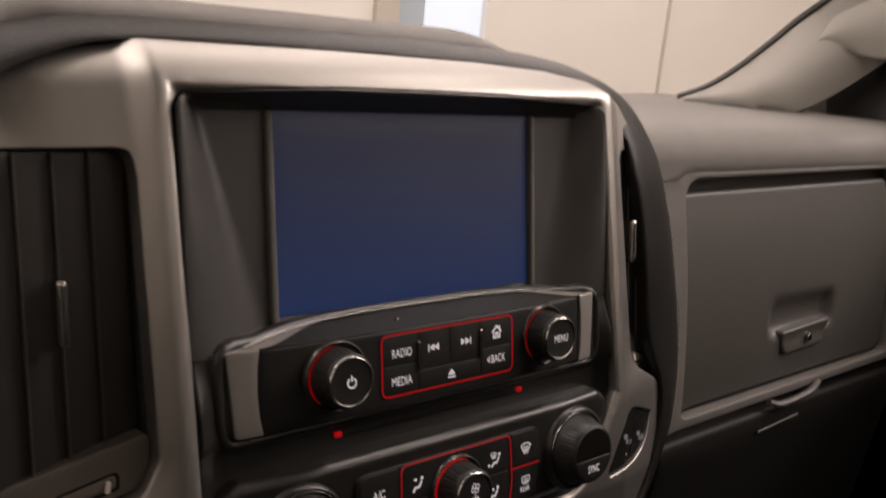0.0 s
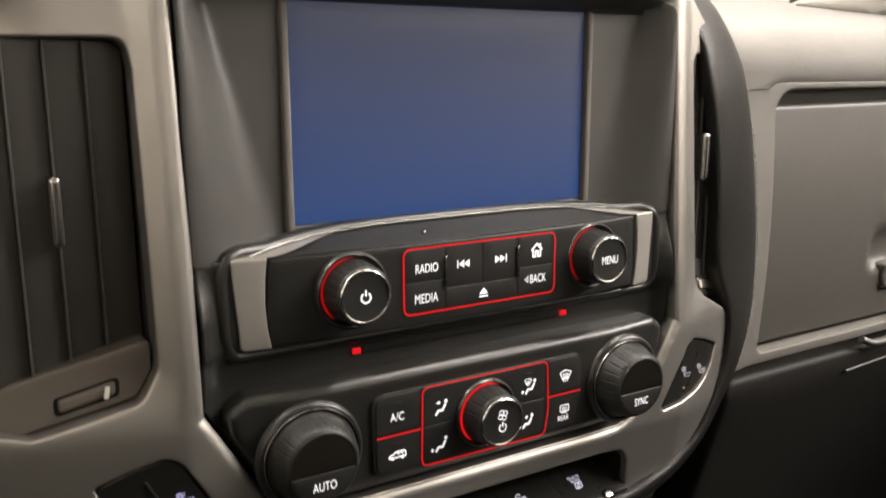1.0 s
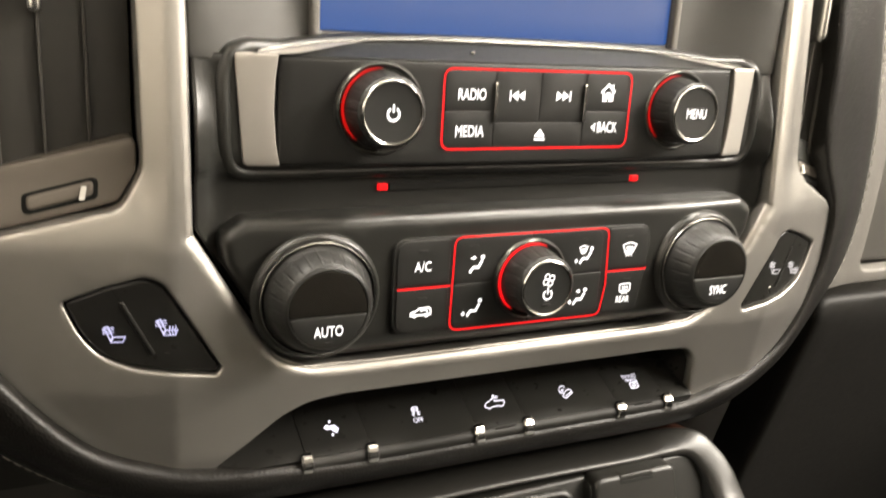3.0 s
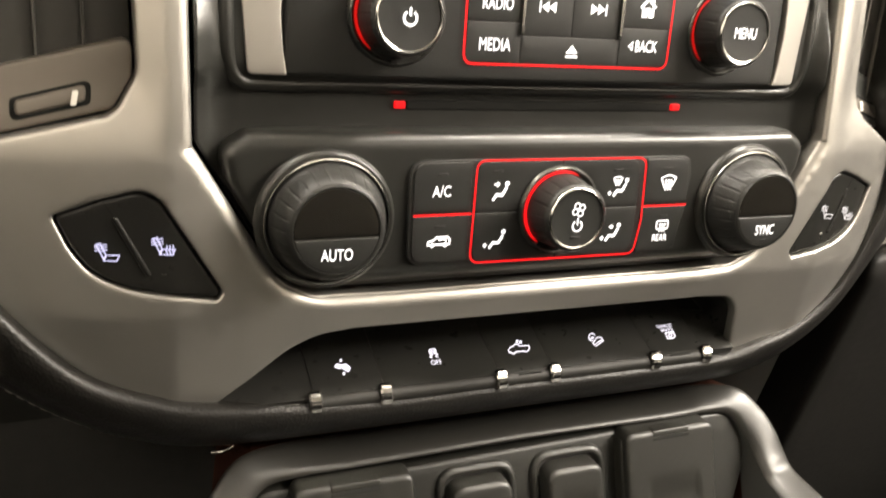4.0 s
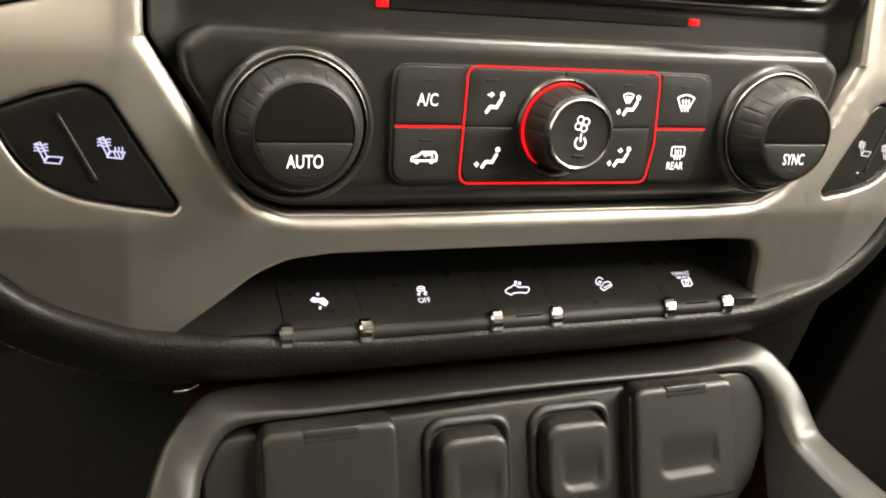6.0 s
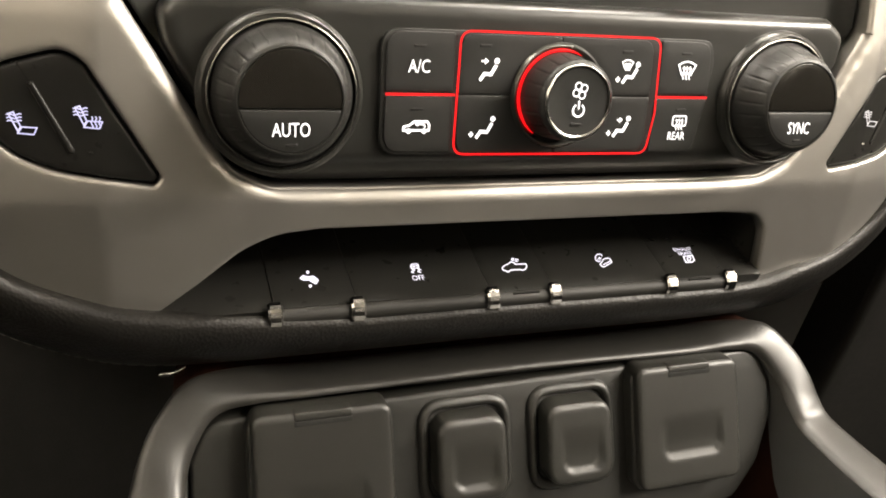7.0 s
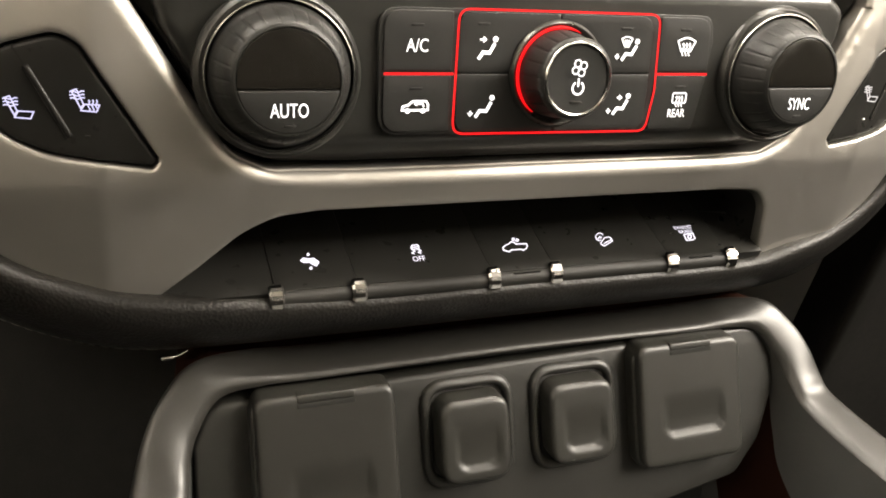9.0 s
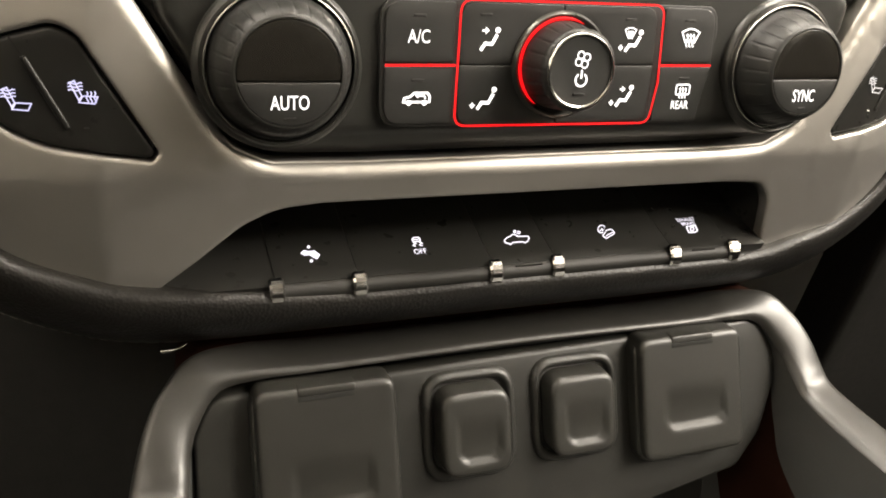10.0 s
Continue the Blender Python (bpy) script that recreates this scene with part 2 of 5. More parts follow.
def pillow(loops, front, r=0.0015, depth=0.006, step=0.004, bm=None, frame_m=None, rise=1.0, edge=None):
    """A moulded plate: outline and holes in x, z; front(x, z) gives y; edges rounded by r, walls going back by depth."""
    from mathutils.geometry import delaunay_2d_cdt
    bm = bm or bmesh.new()
    edge = edge or min(step, max(0.0012, 0.8 * r))
    loops = [respaced(lp, edge) for lp in loops]
    coords, edges = [], []
    for lp in loops:
        n0 = len(coords)
        coords += [tuple(p) for p in lp]
        edges += [(n0 + i, n0 + (i + 1) % len(lp)) for i in range(len(lp))]
    nb = len(coords)
    extra = []
    if r > 0:
        for d in (0.05 * r, 0.16 * r, 0.34 * r, 0.6 * r, r):
            for lp in loops:
                tan = np.roll(lp, -1, 0) - np.roll(lp, 1, 0)
                nor = np.stack([-tan[:, 1], tan[:, 0]], 1) / (np.linalg.norm(tan, axis=1)[:, None] + 1e-12)
                for sgn in (1, -1):
                    q = lp + sgn * nor * d
                    ok = inside(q, loops)
                    q = q[ok]
                    if len(q):
                        q = q[edge_distance(q, loops) > 0.93 * d]
                        extra += [tuple(p) for p in q]
    allp = np.concatenate(loops)
    lo, hi = allp.min(0), allp.max(0)
    gx, gz = np.meshgrid(np.arange(lo[0] + step / 2, hi[0], step), np.arange(lo[1] + step / 2, hi[1], step))
    g = np.stack([gx.ravel(), gz.ravel()], 1)
    if len(g):
        g = g[inside(g, loops)]
    if len(g):
        g = g[edge_distance(g, loops) > r + 0.4 * step]
        extra += [tuple(p) for p in g]
    vs, es, fs, ov, oe, of = delaunay_2d_cdt([Vector(c) for c in coords + extra], edges, [], 0, 1e-7)
    pts = np.array([(v.x, v.y) for v in vs])
    fs = [f for f in fs if len(f) == 3]
    cen = np.array([pts[list(f)].mean(0) for f in fs])
    keep = inside(cen, loops)
    d = edge_distance(pts, loops)
    ys = np.array([front(x, z) for x, z in pts])
    if r > 0:
        k = np.clip(d / r, 0, 1)
        ys = ys + rise * r * (1 - np.sqrt(np.clip(1 - (1 - k) ** 2, 0, 1)))
    bv = [bm.verts.new((p[0], y, p[1])) for p, y in zip(pts, ys)]
    count = {}
    for f, kf in zip(fs, keep):
        if not kf:
            continue
        a, b, c = [pts[i] for i in f]
        if (b[0] - a[0]) * (c[1] - a[1]) - (b[1] - a[1]) * (c[0] - a[0]) < 0:
            f = f[::-1]
        try:
            bm.faces.new([bv[i] for i in f])
        except ValueError:
            continue
        for i in range(3):
            e = (f[i], f[(i + 1) % 3])
            count[e] = 1
    back = {}
    if depth > 0:
        for (a, b) in list(count):
            if (b, a) in count:
                continue
            for i in (a, b):
                if i not in back:
                    co = bv[i].co
                    back[i] = bm.verts.new((co.x, co.y + depth, co.z))
            bm.faces.new((bv[b], bv[a], back[a], back[b]))
    loose = [v for v in bv if not v.link_faces]
    for v in loose:
        bm.verts.remove(v)
    if frame_m is not None:
        bmesh.ops.transform(bm, matrix=frame_m, verts=bm.verts)
    return bm


def lathe(cx, cz, profile, n=64, ribs=0, rib=0.0, bm=None):
    """Turns (radius, y, ribbed) rows about an axis that runs along y."""
    bm = bm or bmesh.new()
    rings = []
    for row in profile:
        rad, y = row[0], row[1]
        amp = row[2] if len(row) > 2 else 0.0
        ring = []
        for i in range(n):
            a = 2 * math.pi * i / n
            q = rad
            if ribs and amp:
                q = rad - rib * amp * (max(0.0, math.cos(ribs * a)) ** 14)
            ring.append(bm.verts.new((cx + q * math.cos(a), y, cz + q * math.sin(a))))
        rings.append(ring)
    for r0, r1 in zip(rings, rings[1:]):
        for i in range(n):
            bm.faces.new((r0[i], r0[(i + 1) % n], r1[(i + 1) % n], r1[i]))
    return bm


def disc(cx, cz, r, y, n=48, bm=None, sag=0.0):
    bm = bm or bmesh.new()
    mid = bm.verts.new((cx, y + sag, cz))
    ring = [bm.verts.new((cx + r * math.cos(2 * math.pi * i / n), y, cz + r * math.sin(2 * math.pi * i / n))) for i in range(n)]
    for i in range(n):
        bm.faces.new((mid, ring[i], ring[(i + 1) % n]))
    return bm


def tube(path, rx, ry=None, closed=False, n=10, bm=None, up=(0, -1, 0)):
    """Sweeps an ellipse, rx across and ry along up, down a path."""
    bm = bm or bmesh.new()
    ry = ry or rx
    pts = [Vector(p) for p in path]
    k = len(pts)
    rings = []
    for i, p in enumerate(pts):
        a = pts[i - 1] if (closed or i) else p
        b = pts[(i + 1) % k] if (closed or i < k - 1) else p
        t = (b - a).normalized()
        u = Vector(up)
        u = (u - t * u.dot(t)).normalized()
        s = t.cross(u)
        rings.append([bm.verts.new(p + s * rx * math.cos(2 * math.pi * j / n) + u * ry * math.sin(2 * math.pi * j / n)) for j in range(n)])
    pairs = list(zip(rings, rings[1:])) + ([(rings[-1], rings[0])] if closed else [])
    for r0, r1 in pairs:
        for j in range(n):
            bm.faces.new((r0[j], r0[(j + 1) % n], r1[(j + 1) % n], r1[j]))
    if not closed:
        bm.faces.new(list(reversed(rings[0])))
        bm.faces.new(rings[-1])
    bmesh.ops.recalc_face_normals(bm, faces=bm.faces)
    return bm


def loft(rows, closed=False, bm=None):
    """A skin through rows of points of equal count."""
    bm = bm or bmesh.new()
    vs = [[bm.verts.new(p) for p in row] for row in rows]
    for r0, r1 in zip(vs, vs[1:]):
        m = len(r0)
        for j in range(m if closed else m - 1):
            bm.faces.new((r0[j], r0[(j + 1) % m], r1[(j + 1) % m], r1[j]))
    return bm


def spline(pts, per=8, closed=False):
    """A smooth curve through points of any dimension."""
    p = [np.array(q, float) for q in pts]
    k = len(p)
    out = []
    for i in range(k if closed else k - 1):
        a = p[i - 1] if (closed or i) else 2 * p[0] - p[1]
        b, c = p[i], p[(i + 1) % k]
        d = p[(i + 2) % k] if (closed or i < k - 2) else 2 * p[-1] - p[-2]
        for s in range(per):
            t = s / per
            out.append(0.5 * (2 * b + (c - a) * t + (2 * a - 5 * b + 4 * c - d) * t * t + (3 * b - a - 3 * c + d) * t ** 3))
    if not closed:
        out.append(p[-1])
    return out


def block(x0, y0, z0, x1, y1, z1, bev=0.0, bm=None, seg=2):
    bm = bm or bmesh.new()
    made = bmesh.ops.create_cube(bm, size=1.0, matrix=Matrix.Translation(((x0 + x1) / 2, (y0 + y1) / 2, (z0 + z1) / 2)) @ Matrix.Diagonal((x1 - x0, y1 - y0, z1 - z0, 1)))
    if bev > 0:
        es = {e for v in made["verts"] for e in v.link_edges}
        bmesh.ops.bevel(bm, geom=list(es), offset=bev, segments=seg, affect="EDGES", profile=0.5)
    return bm


# glyphs are drawn in a plane by short strokes; put(u, v) lays a point of it onto the surface
def on_face(cx, cz, y, s=1.0, lean=0.0):
    return lambda u, v: Vector((cx + s * (u + lean * v), y, cz + s * v))


def on_frame(m, cx, cz, s=1.0, lift=0.0003):
    return lambda u, v: m @ Vector((cx + s * (1.2 * u + 0.22 * v), -lift, cz + s * v))


def stroke(bm, put, pts, w, closed=False):
    p = [Vector((a, b)) for a, b in pts]
    k = len(p)
    left, right = [], []
    for i in range(k):
        a = p[i - 1] if (closed or i) else p[i]
        b = p[(i + 1) % k] if (closed or i < k - 1) else p[i]
        d0 = (p[i] - a).normalized() if (p[i] - a).length > 1e-9 else (b - p[i]).normalized()
        d1 = (b - p[i]).normalized() if (b - p[i]).length > 1e-9 else d0
        n0, n1 = Vector((-d0.y, d0.x)), Vector((-d1.y, d1.x))
        m = (n0 + n1)
        m = m.normalized() if m.length > 1e-6 else n0
        q = m * (w / 2 / max(0.45, m.dot(n0)))
        left.append(bm.verts.new(put(*(p[i] + q))))
        right.append(bm.verts.new(put(*(p[i] - q))))
    for i in range(k if closed else k - 1):
        j = (i + 1) % k
        bm.faces.new((left[i], right[i], right[j], left[j]))
    return bm


def dot(bm, put, u, v, r, n=14):
    bm.faces.new([bm.verts.new(put(u + r * math.cos(2 * math.pi * i / n), v + r * math.sin(2 * math.pi * i / n))) for i in range(n)])
    return bm


def patch(bm, put, pts):
    bm.faces.new([bm.verts.new(put(a, b)) for a, b in pts])
    return bm


def arc(cu, cv, r, a0, a1, n=16):
    return [(cu + r * math.cos(radians(a0 + (a1 - a0) * i / n)), cv + r * math.sin(radians(a0 + (a1 - a0) * i / n))) for i in range(n + 1)]


def words(text, put, height, width, bm=None, bold=0.0):
    """Lettering in the built-in font, centred on the glyph plane, to a height and a width."""
    cu = bpy.data.curves.new("lettering", "FONT")
    cu.body, cu.size, cu.offset, cu.resolution_u = text, 1.0, bold, 4
    tmp = new("lettering", cu)
    dg = bpy.context.evaluated_depsgraph_get()
    me = bpy.data.meshes.new_from_object(tmp.evaluated_get(dg))
    bm = bm or bmesh.new()
    b2 = bmesh.new()
    b2.from_mesh(me)
    xs, ys = [v.co.x for v in b2.verts], [v.co.y for v in b2.verts]
    kx, ky_ = width / (max(xs) - min(xs)), height / (max(ys) - min(ys))
    mx, my = (max(xs) + min(xs)) / 2, (max(ys) + min(ys)) / 2
    for v in b2.verts:
        v.co = put((v.co.x - mx) * kx, (v.co.y - my) * ky_)
    me2 = bpy.data.meshes.new("lettering")
    b2.to_mesh(me2)
    b2.free()
    bm.from_mesh(me2)
    bpy.data.objects.remove(tmp)
    bpy.data.meshes.remove(me)
    bpy.data.meshes.remove(me2)
    return bm


def outline_bar(loop, w, y, bm=None, proud=0.0004):
    """A thin glowing line laid along an outline."""
    bm = bm or bmesh.new()
    stroke(bm, lambda u, v: Vector((u, y - proud, v)), loop, w, closed=True)
    return bm


# ---------------------------------------------------------------- the garage outside and the cab that closes the view
LEVEL = Matrix.Rotation(radians(LEAN), 4, "X")


def levelled(bm):
    """Stands a mesh upright in the world, against the lean of the stack's frame."""
    bmesh.ops.transform(bm, matrix=LEVEL, verts=bm.verts)
    return bm


def shell(name, bm, material, label, category):
    ob = thing(name, (0, 0, 0), label, category, kind="structure")
    part("panel", bm, material, ob, smooth=False)
    return ob


def slab(name, lo, hi, material, label, category, upright=True):
    bm = block(*lo, *hi)
    return shell(name, levelled(bm) if upright else bm, material, label, category)


slab("ground", (-5, -4.5, -1.15), (6.5, 6, -1.05), FLOOR_M, "grey concrete garage floor under the truck", "floor")
wall_front = slab("wall_north", (2.602, 3.04, -1.05), (6.5, 3.14, 3.2), WALL, "white painted garage wall ahead of the truck", "wall")
slab("wall_north_2", (-5, 3.04, -1.05), (1.935, 3.14, 3.2), WALL, "white painted garage wall ahead of the truck", "wall")
slab("wall_north_3", (2.06, 3.04, -1.05), (2.602, 3.14, -0.4), WALL, "white painted wall under the bright window", "wall")
slab("wall_north_4", (2.06, 3.04, 1.1), (2.602, 3.14, 3.2), WALL, "white painted wall over the bright window", "wall")
slab("wall_east", (6.4, -4.5, -1.05), (6.5, 3.04, 3.2), WALL, "white painted garage side wall", "wall")
slab("wall_west", (-5, -4.5, -1.05), (-4.9, 3.04, 3.2), WALL, "white painted garage side wall", "wall")
slab("wall_south", (-4.9, -4.5, -1.05), (6.4, -4.4, 3.2), WALL, "white painted garage rear wall", "wall")
slab("ceiling", (-5, -4.5, 3.2), (6.5, 3.14, 3.3), WALL, "white painted garage ceiling", "ceiling")

# unseen side panels, added to cut low light and wall bounce
slab("side_light_block_1", (0.80, -1.30, -0.75), (0.86, 0.28, 0.22), GLOVE, "plain grey panel on the passenger side, unseen and added to block light", "door")
slab("side_light_block_2", (-1.16, -1.30, -0.75), (-1.10, 0.28, 0.22), GLOVE, "plain grey panel on the driver's side, unseen and added to block light", "door")

window_out = thing("window_1", (2.33, 3.05, 0.0), "bright bluish window in the white garage wall", "window", kind="structure")
part("pane", levelled(block(2.245, 3.08, -0.4, 2.602, 3.10, 1.1)), DAY, window_out, smooth=False)
# board coloured as the shaded reveal beside the bright pane
part("reveal_shade", levelled(block(2.06, 3.07, -0.4, 2.245, 3.11, 1.1, 0.003)), REVEAL, window_out, smooth=False)
post = thing("wall_post", (2.0, 3.0, 0), "tan painted post beside the bright window", "post", kind="structure")
part("post", levelled(block(1.935, 3.01, -1.05, 2.06, 3.09, 3.2, 0.004)), POST, post, smooth=False)
joint = thing("wall_joint", (4.0, 3.0, 0), "thin dark joint between white wall panels", "trim", kind="structure")
part("strip", levelled(block(3.993, 3.025, -1.05, 4.007, 3.039, 3.2, 0.002)), POST, joint, smooth=False)

# windscreen, pillar, roof and the cab's sides
bow = lambda x: 0.52 - 0.32 * (x / 0.72) ** 2 * 0.5
rows = []
for i in range(13):
    s = i / 12
    rows.append([(x * (1 - 0.09 * s), bow(x) + 0.005 - 0.72 * s, 0.262 + 0.36 * s) for x in np.linspace(-0.74, 0.74, 25)])
glass = thing("windscreen", (0, 0.4, 0.27), "clear raked windscreen above the dashboard", "windscreen", kind="structure")
g = part("pane", loft(rows), GLASS, glass)
g.visible_shadow = False

for sgn in (1, -1):
    pil = thing("pillar_trim", (sgn * 0.74, 0.3, 0.28), "beige grey windscreen pillar trim", "pillar", group="windscreen pillars", kind="structure")
    edge = spline([(0.658, 0.330, 0.2537), (0.675, 0.295, 0.2664), (0.690, 0.265, 0.286), (0.7017, 0.230, 0.3123), (0.710, 0.195, 0.339), (0.708, 0.160, 0.357), (0.698, 0.080, 0.396), (0.660, -0.180, 0.520)], 6)
    base = spline([(0.657, 0.325, 0.2490), (0.672, 0.260, 0.2385), (0.690, 0.230, 0.2340), (0.712, 0.200, 0.2300), (0.740, 0.159, 0.254), (0.760, 0.117, 0.285), (0.770, 0.040, 0.335), (0.780, -0.200, 0.460)], 6)
    rows = []
    for e, b in zip(edge, base):
        span = min(1.0, np.linalg.norm(e - b) / 0.07)
        row = [e + np.array((0.004, 0.012, 0.004))]
        for q in range(9):
            f = q / 8
            row.append(e + (b - e) * f + span * math.sin(math.pi * f) * np.array((-0.010, -0.016, 0.004)))
        row.append(b + np.array((0.02, 0.03, -0.01)))
        rows.append([(sgn * p[0], p[1], p[2]) for p in row])
    bm = loft(rows)
    bmesh.ops.recalc_face_normals(bm, faces=bm.faces)
    part("cover", bm, TRIM, pil)
    part("glass_seal", tube([(sgn * (e[0] - 0.001), e[1] + 0.004, e[2] + 0.001) for e in edge], 0.0028, 0.0040), SEAM, pil, "black windscreen edge band")
grab = thing("grab_handle", (0.71, 0.14, 0.32), "beige grey grab handle on the windscreen pillar", "handle")
under = spline([(0.716, 0.183, 0.3110), (0.720, 0.164, 0.3030), (0.724, 0.1454, 0.2970), (0.734, 0.1054, 0.2860), (0.744, 0.040, 0.284)], 6)
upper = spline([(0.7145, 0.185, 0.3140), (0.7140, 0.168, 0.3330), (0.7135, 0.150, 0.3460), (0.716, 0.105, 0.3660), (0.725, 0.040, 0.396)], 6)
rows = []
for l, u in zip(under, upper):
    row = [l + np.array((0.022, 0.010, 0.008)), l + np.array((0.004, 0.0, -0.001))]
    for q in range(8):
        f = q / 7
        row.append(l + (u - l) * f + math.sin(math.pi * f) * np.array((-0.006, -0.010, 0.0)))
    row.append(u + np.array((0.020, 0.012, 0.0)))
    rows.append([tuple(p) for p in row])
bm = loft(rows)
bmesh.ops.recalc_face_normals(bm, faces=bm.faces)
part("grip", bm, TRIM, grab)

slab("roof", (-0.75, -1.75, 0.88), (0.75, -0.06, 0.92), HEADLINER, "grey cloth cab headliner", "ceiling")
slab("header_trim", (-0.66, -0.24, 0.60), (0.66, -0.20, 0.86), HEADLINER, "grey trim over the windscreen", "trim", upright=False)
# unseen walls, pulled forward and raised to keep rear light off the console
slab("rear_light_block", (-0.80, -1.05, -0.85), (0.02, -1.00, 0.44), LEATHER, "unseen dark wall behind the driver, its height set to block light", "wall")
slab("rear_light_block_2", (0.02, -1.05, -0.85), (0.80, -1.00, 0.44), LEATHER, "unseen dark wall across the cab, its height set to block light", "wall")
slab("cab_door_east", (0.80, -1.75, -0.85), (0.86, 0.35, 0.18), LEATHER, "dark inner side of the cab", "wall")
slab("cab_sail_panel", (0.785, -0.02, 0.14), (0.80, 0.20, 0.30), LEATHER, "dark corner panel between door window and pillar", "trim", upright=False)
slab("cab_door_west", (-0.86, -1.75, -0.85), (-0.80, 0.35, 0.18), LEATHER, "dark inner side of the cab", "wall")
slab("cab_floor", (-0.80, -1.75, -0.85), (0.80, 0.45, -0.80), CARPET, "dark carpet on the cab floor", "floor")
slab("firewall", (-0.80, 0.45, -0.85), (0.80, 0.50, 0.16), CARPET, "dark carpet under the dashboard", "wall")


# ---------------------------------------------------------------- dashboard
def smoothstep(a, b, x):
    t = min(1, max(0, (x - a) / (b - a)))
    return t * t * (3 - 2 * t)


dash = thing("dashboard", (0.3, 0.1, -0.1), "grey grained truck dashboard around the centre stack", "dashboard")

# one skin from the glove box lip over the roll to the windscreen, with a hump behind the centre stack
LOW = [(0.066, 0.1622), (0.060, 0.1635), (0.0570, 0.168), (0.0562, 0.175), (0.0575, 0.184), (0.0620, 0.193), (0.072, 0.2015), (0.090, 0.2085), (0.13, 0.217), (0.20, 0.2285), (0.30, 0.245), (0.40, 0.261), (0.56, 0.286)]
TOP = [(0.080, 0.2200), (0.070, 0.2300), (0.0620, 0.238), (0.0580, 0.246), (0.0580, 0.2515), (0.0625, 0.2575), (0.072, 0.2620), (0.090, 0.2660), (0.13, 0.270), (0.20, 0.2735), (0.30, 0.280), (0.40, 0.288), (0.56, 0.300)]
low, top = spline(LOW, 4), spline(TOP, 4)
rows = []
for x in np.linspace(-0.80, 0.80, 129):
    w = smoothstep(0.060, 0.230, x) if x > 0 else smoothstep(0.190, 0.262, -x)
    pull = 0.009 * (1 - smoothstep(0.235, 0.300, abs(x)))
    flat = 1 - smoothstep(0.276, 0.286, abs(x))
    row = []
    for j, (l, t) in enumerate(zip(low, top)):
        ly = l[0] + (0.0563 - l[0]) * flat if j < 12 else l[0]
        row.append((x, (ly - pull) * w + t[0] * (1 - w), l[1] * w + t[1] * (1 - w)))
    rows.append(row)
bm = loft(rows)
bmesh.ops.recalc_face_normals(bm, faces=bm.faces)
part("top_pad", bm, DASH, dash)

# passenger fascia round the glove box door
face_y = lambda x, z: 0.0572 - 0.0092 * (1 - smoothstep(0.235, 0.295, x)) - 0.065 * max(0, (0.15 - z)) + 0.5 * max(0, (0.15 - z)) ** 2
door_loop = fillet([(0.2970, -0.0365), (0.670, -0.0365), (0.660, 0.1515), (0.2900, 0.1500, 0.013)], 0.012)
hole = fillet([(0.2942, -0.0388), (0.673, -0.0388), (0.663, 0.1625), (0.2872, 0.1610, 0.022)], 0.010)
fascia = [(0.190, -0.0480), (0.80, -0.0480), (0.80, 0.1670), (0.190, 0.1670)]
part("fascia", pillow([fascia, hole], face_y, r=0.0020, depth=0.012, step=0.007), DASH, dash)
part("recess", block(0.282, 0.0800, -0.043, 0.678, 0.084, 0.166), GLOVE, dash)



def door_y(x, z):
    # a nearly flat door, slightly bowed, with a thumb dish above its pull
    d = max(0, 0.145 - z)
    dish = 0.009 * smoothstep(0.064, 0.046, abs(x - 0.492)) * smoothstep(0.050, 0.030, z) * smoothstep(0.006, 0.018, z)
    return 0.0655 - 0.095 * d + 0.75 * d * d + dish


gdoor = part("glove_box_door", pillow([door_loop], door_y, r=0.004, depth=0.003, step=0.0045), GLOVE, dash, "closed grey glove box door")
pull = fillet([(0.456, -0.010, 0.010), (0.528, -0.008, 0.010), (0.537, 0.0175), (0.450, 0.0135)], 0.004)
part("latch", pillow([pull], lambda x, z: door_y(x, -0.005) - 0.0040 - 0.003 * smoothstep(0.004, 0.016, z), r=0.0025, depth=0.012, step=0.003), GLOVE, gdoor, "moulded grey pull latch")
part("lock", lathe(0.497, 0.0025, [(0.0040, 0.068), (0.0040, 0.0606), (0.003, 0.0600), (0.0001, 0.0600)], 20), DULL_CHROME, gdoor, "small metal lock")

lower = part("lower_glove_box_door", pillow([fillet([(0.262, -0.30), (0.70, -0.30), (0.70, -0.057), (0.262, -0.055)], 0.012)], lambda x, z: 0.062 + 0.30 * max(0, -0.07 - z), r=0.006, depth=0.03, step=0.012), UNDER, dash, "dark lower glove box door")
part("handle_lip", tube(spline([(0.425, 0.060, -0.0480), (0.44, 0.056, -0.0520), (0.49, 0.056, -0.0495), (0.515, 0.061, -0.0445)], 5), 0.003, 0.004), GLOVE, lower)
part("crease", tube([(0.410, 0.0620, -0.074), (0.480, 0.0620, -0.0710)], 0.0012), GLOVE, lower)
part("stack_core", block(-0.245, 0.075, -0.105, 0.215, 0.20, 0.150), VOID, dash)
part("stack_core", block(-0.20, 0.075, 0.150, 0.165, 0.20, 0.232), VOID, dash)
# set deep; its dark carpet colour stands in for the footwell's shade
part("knee_panel", block(-0.75, 0.20, -0.34, 0.262, 0.23, -0.095, 0.01), CARPET, dash)

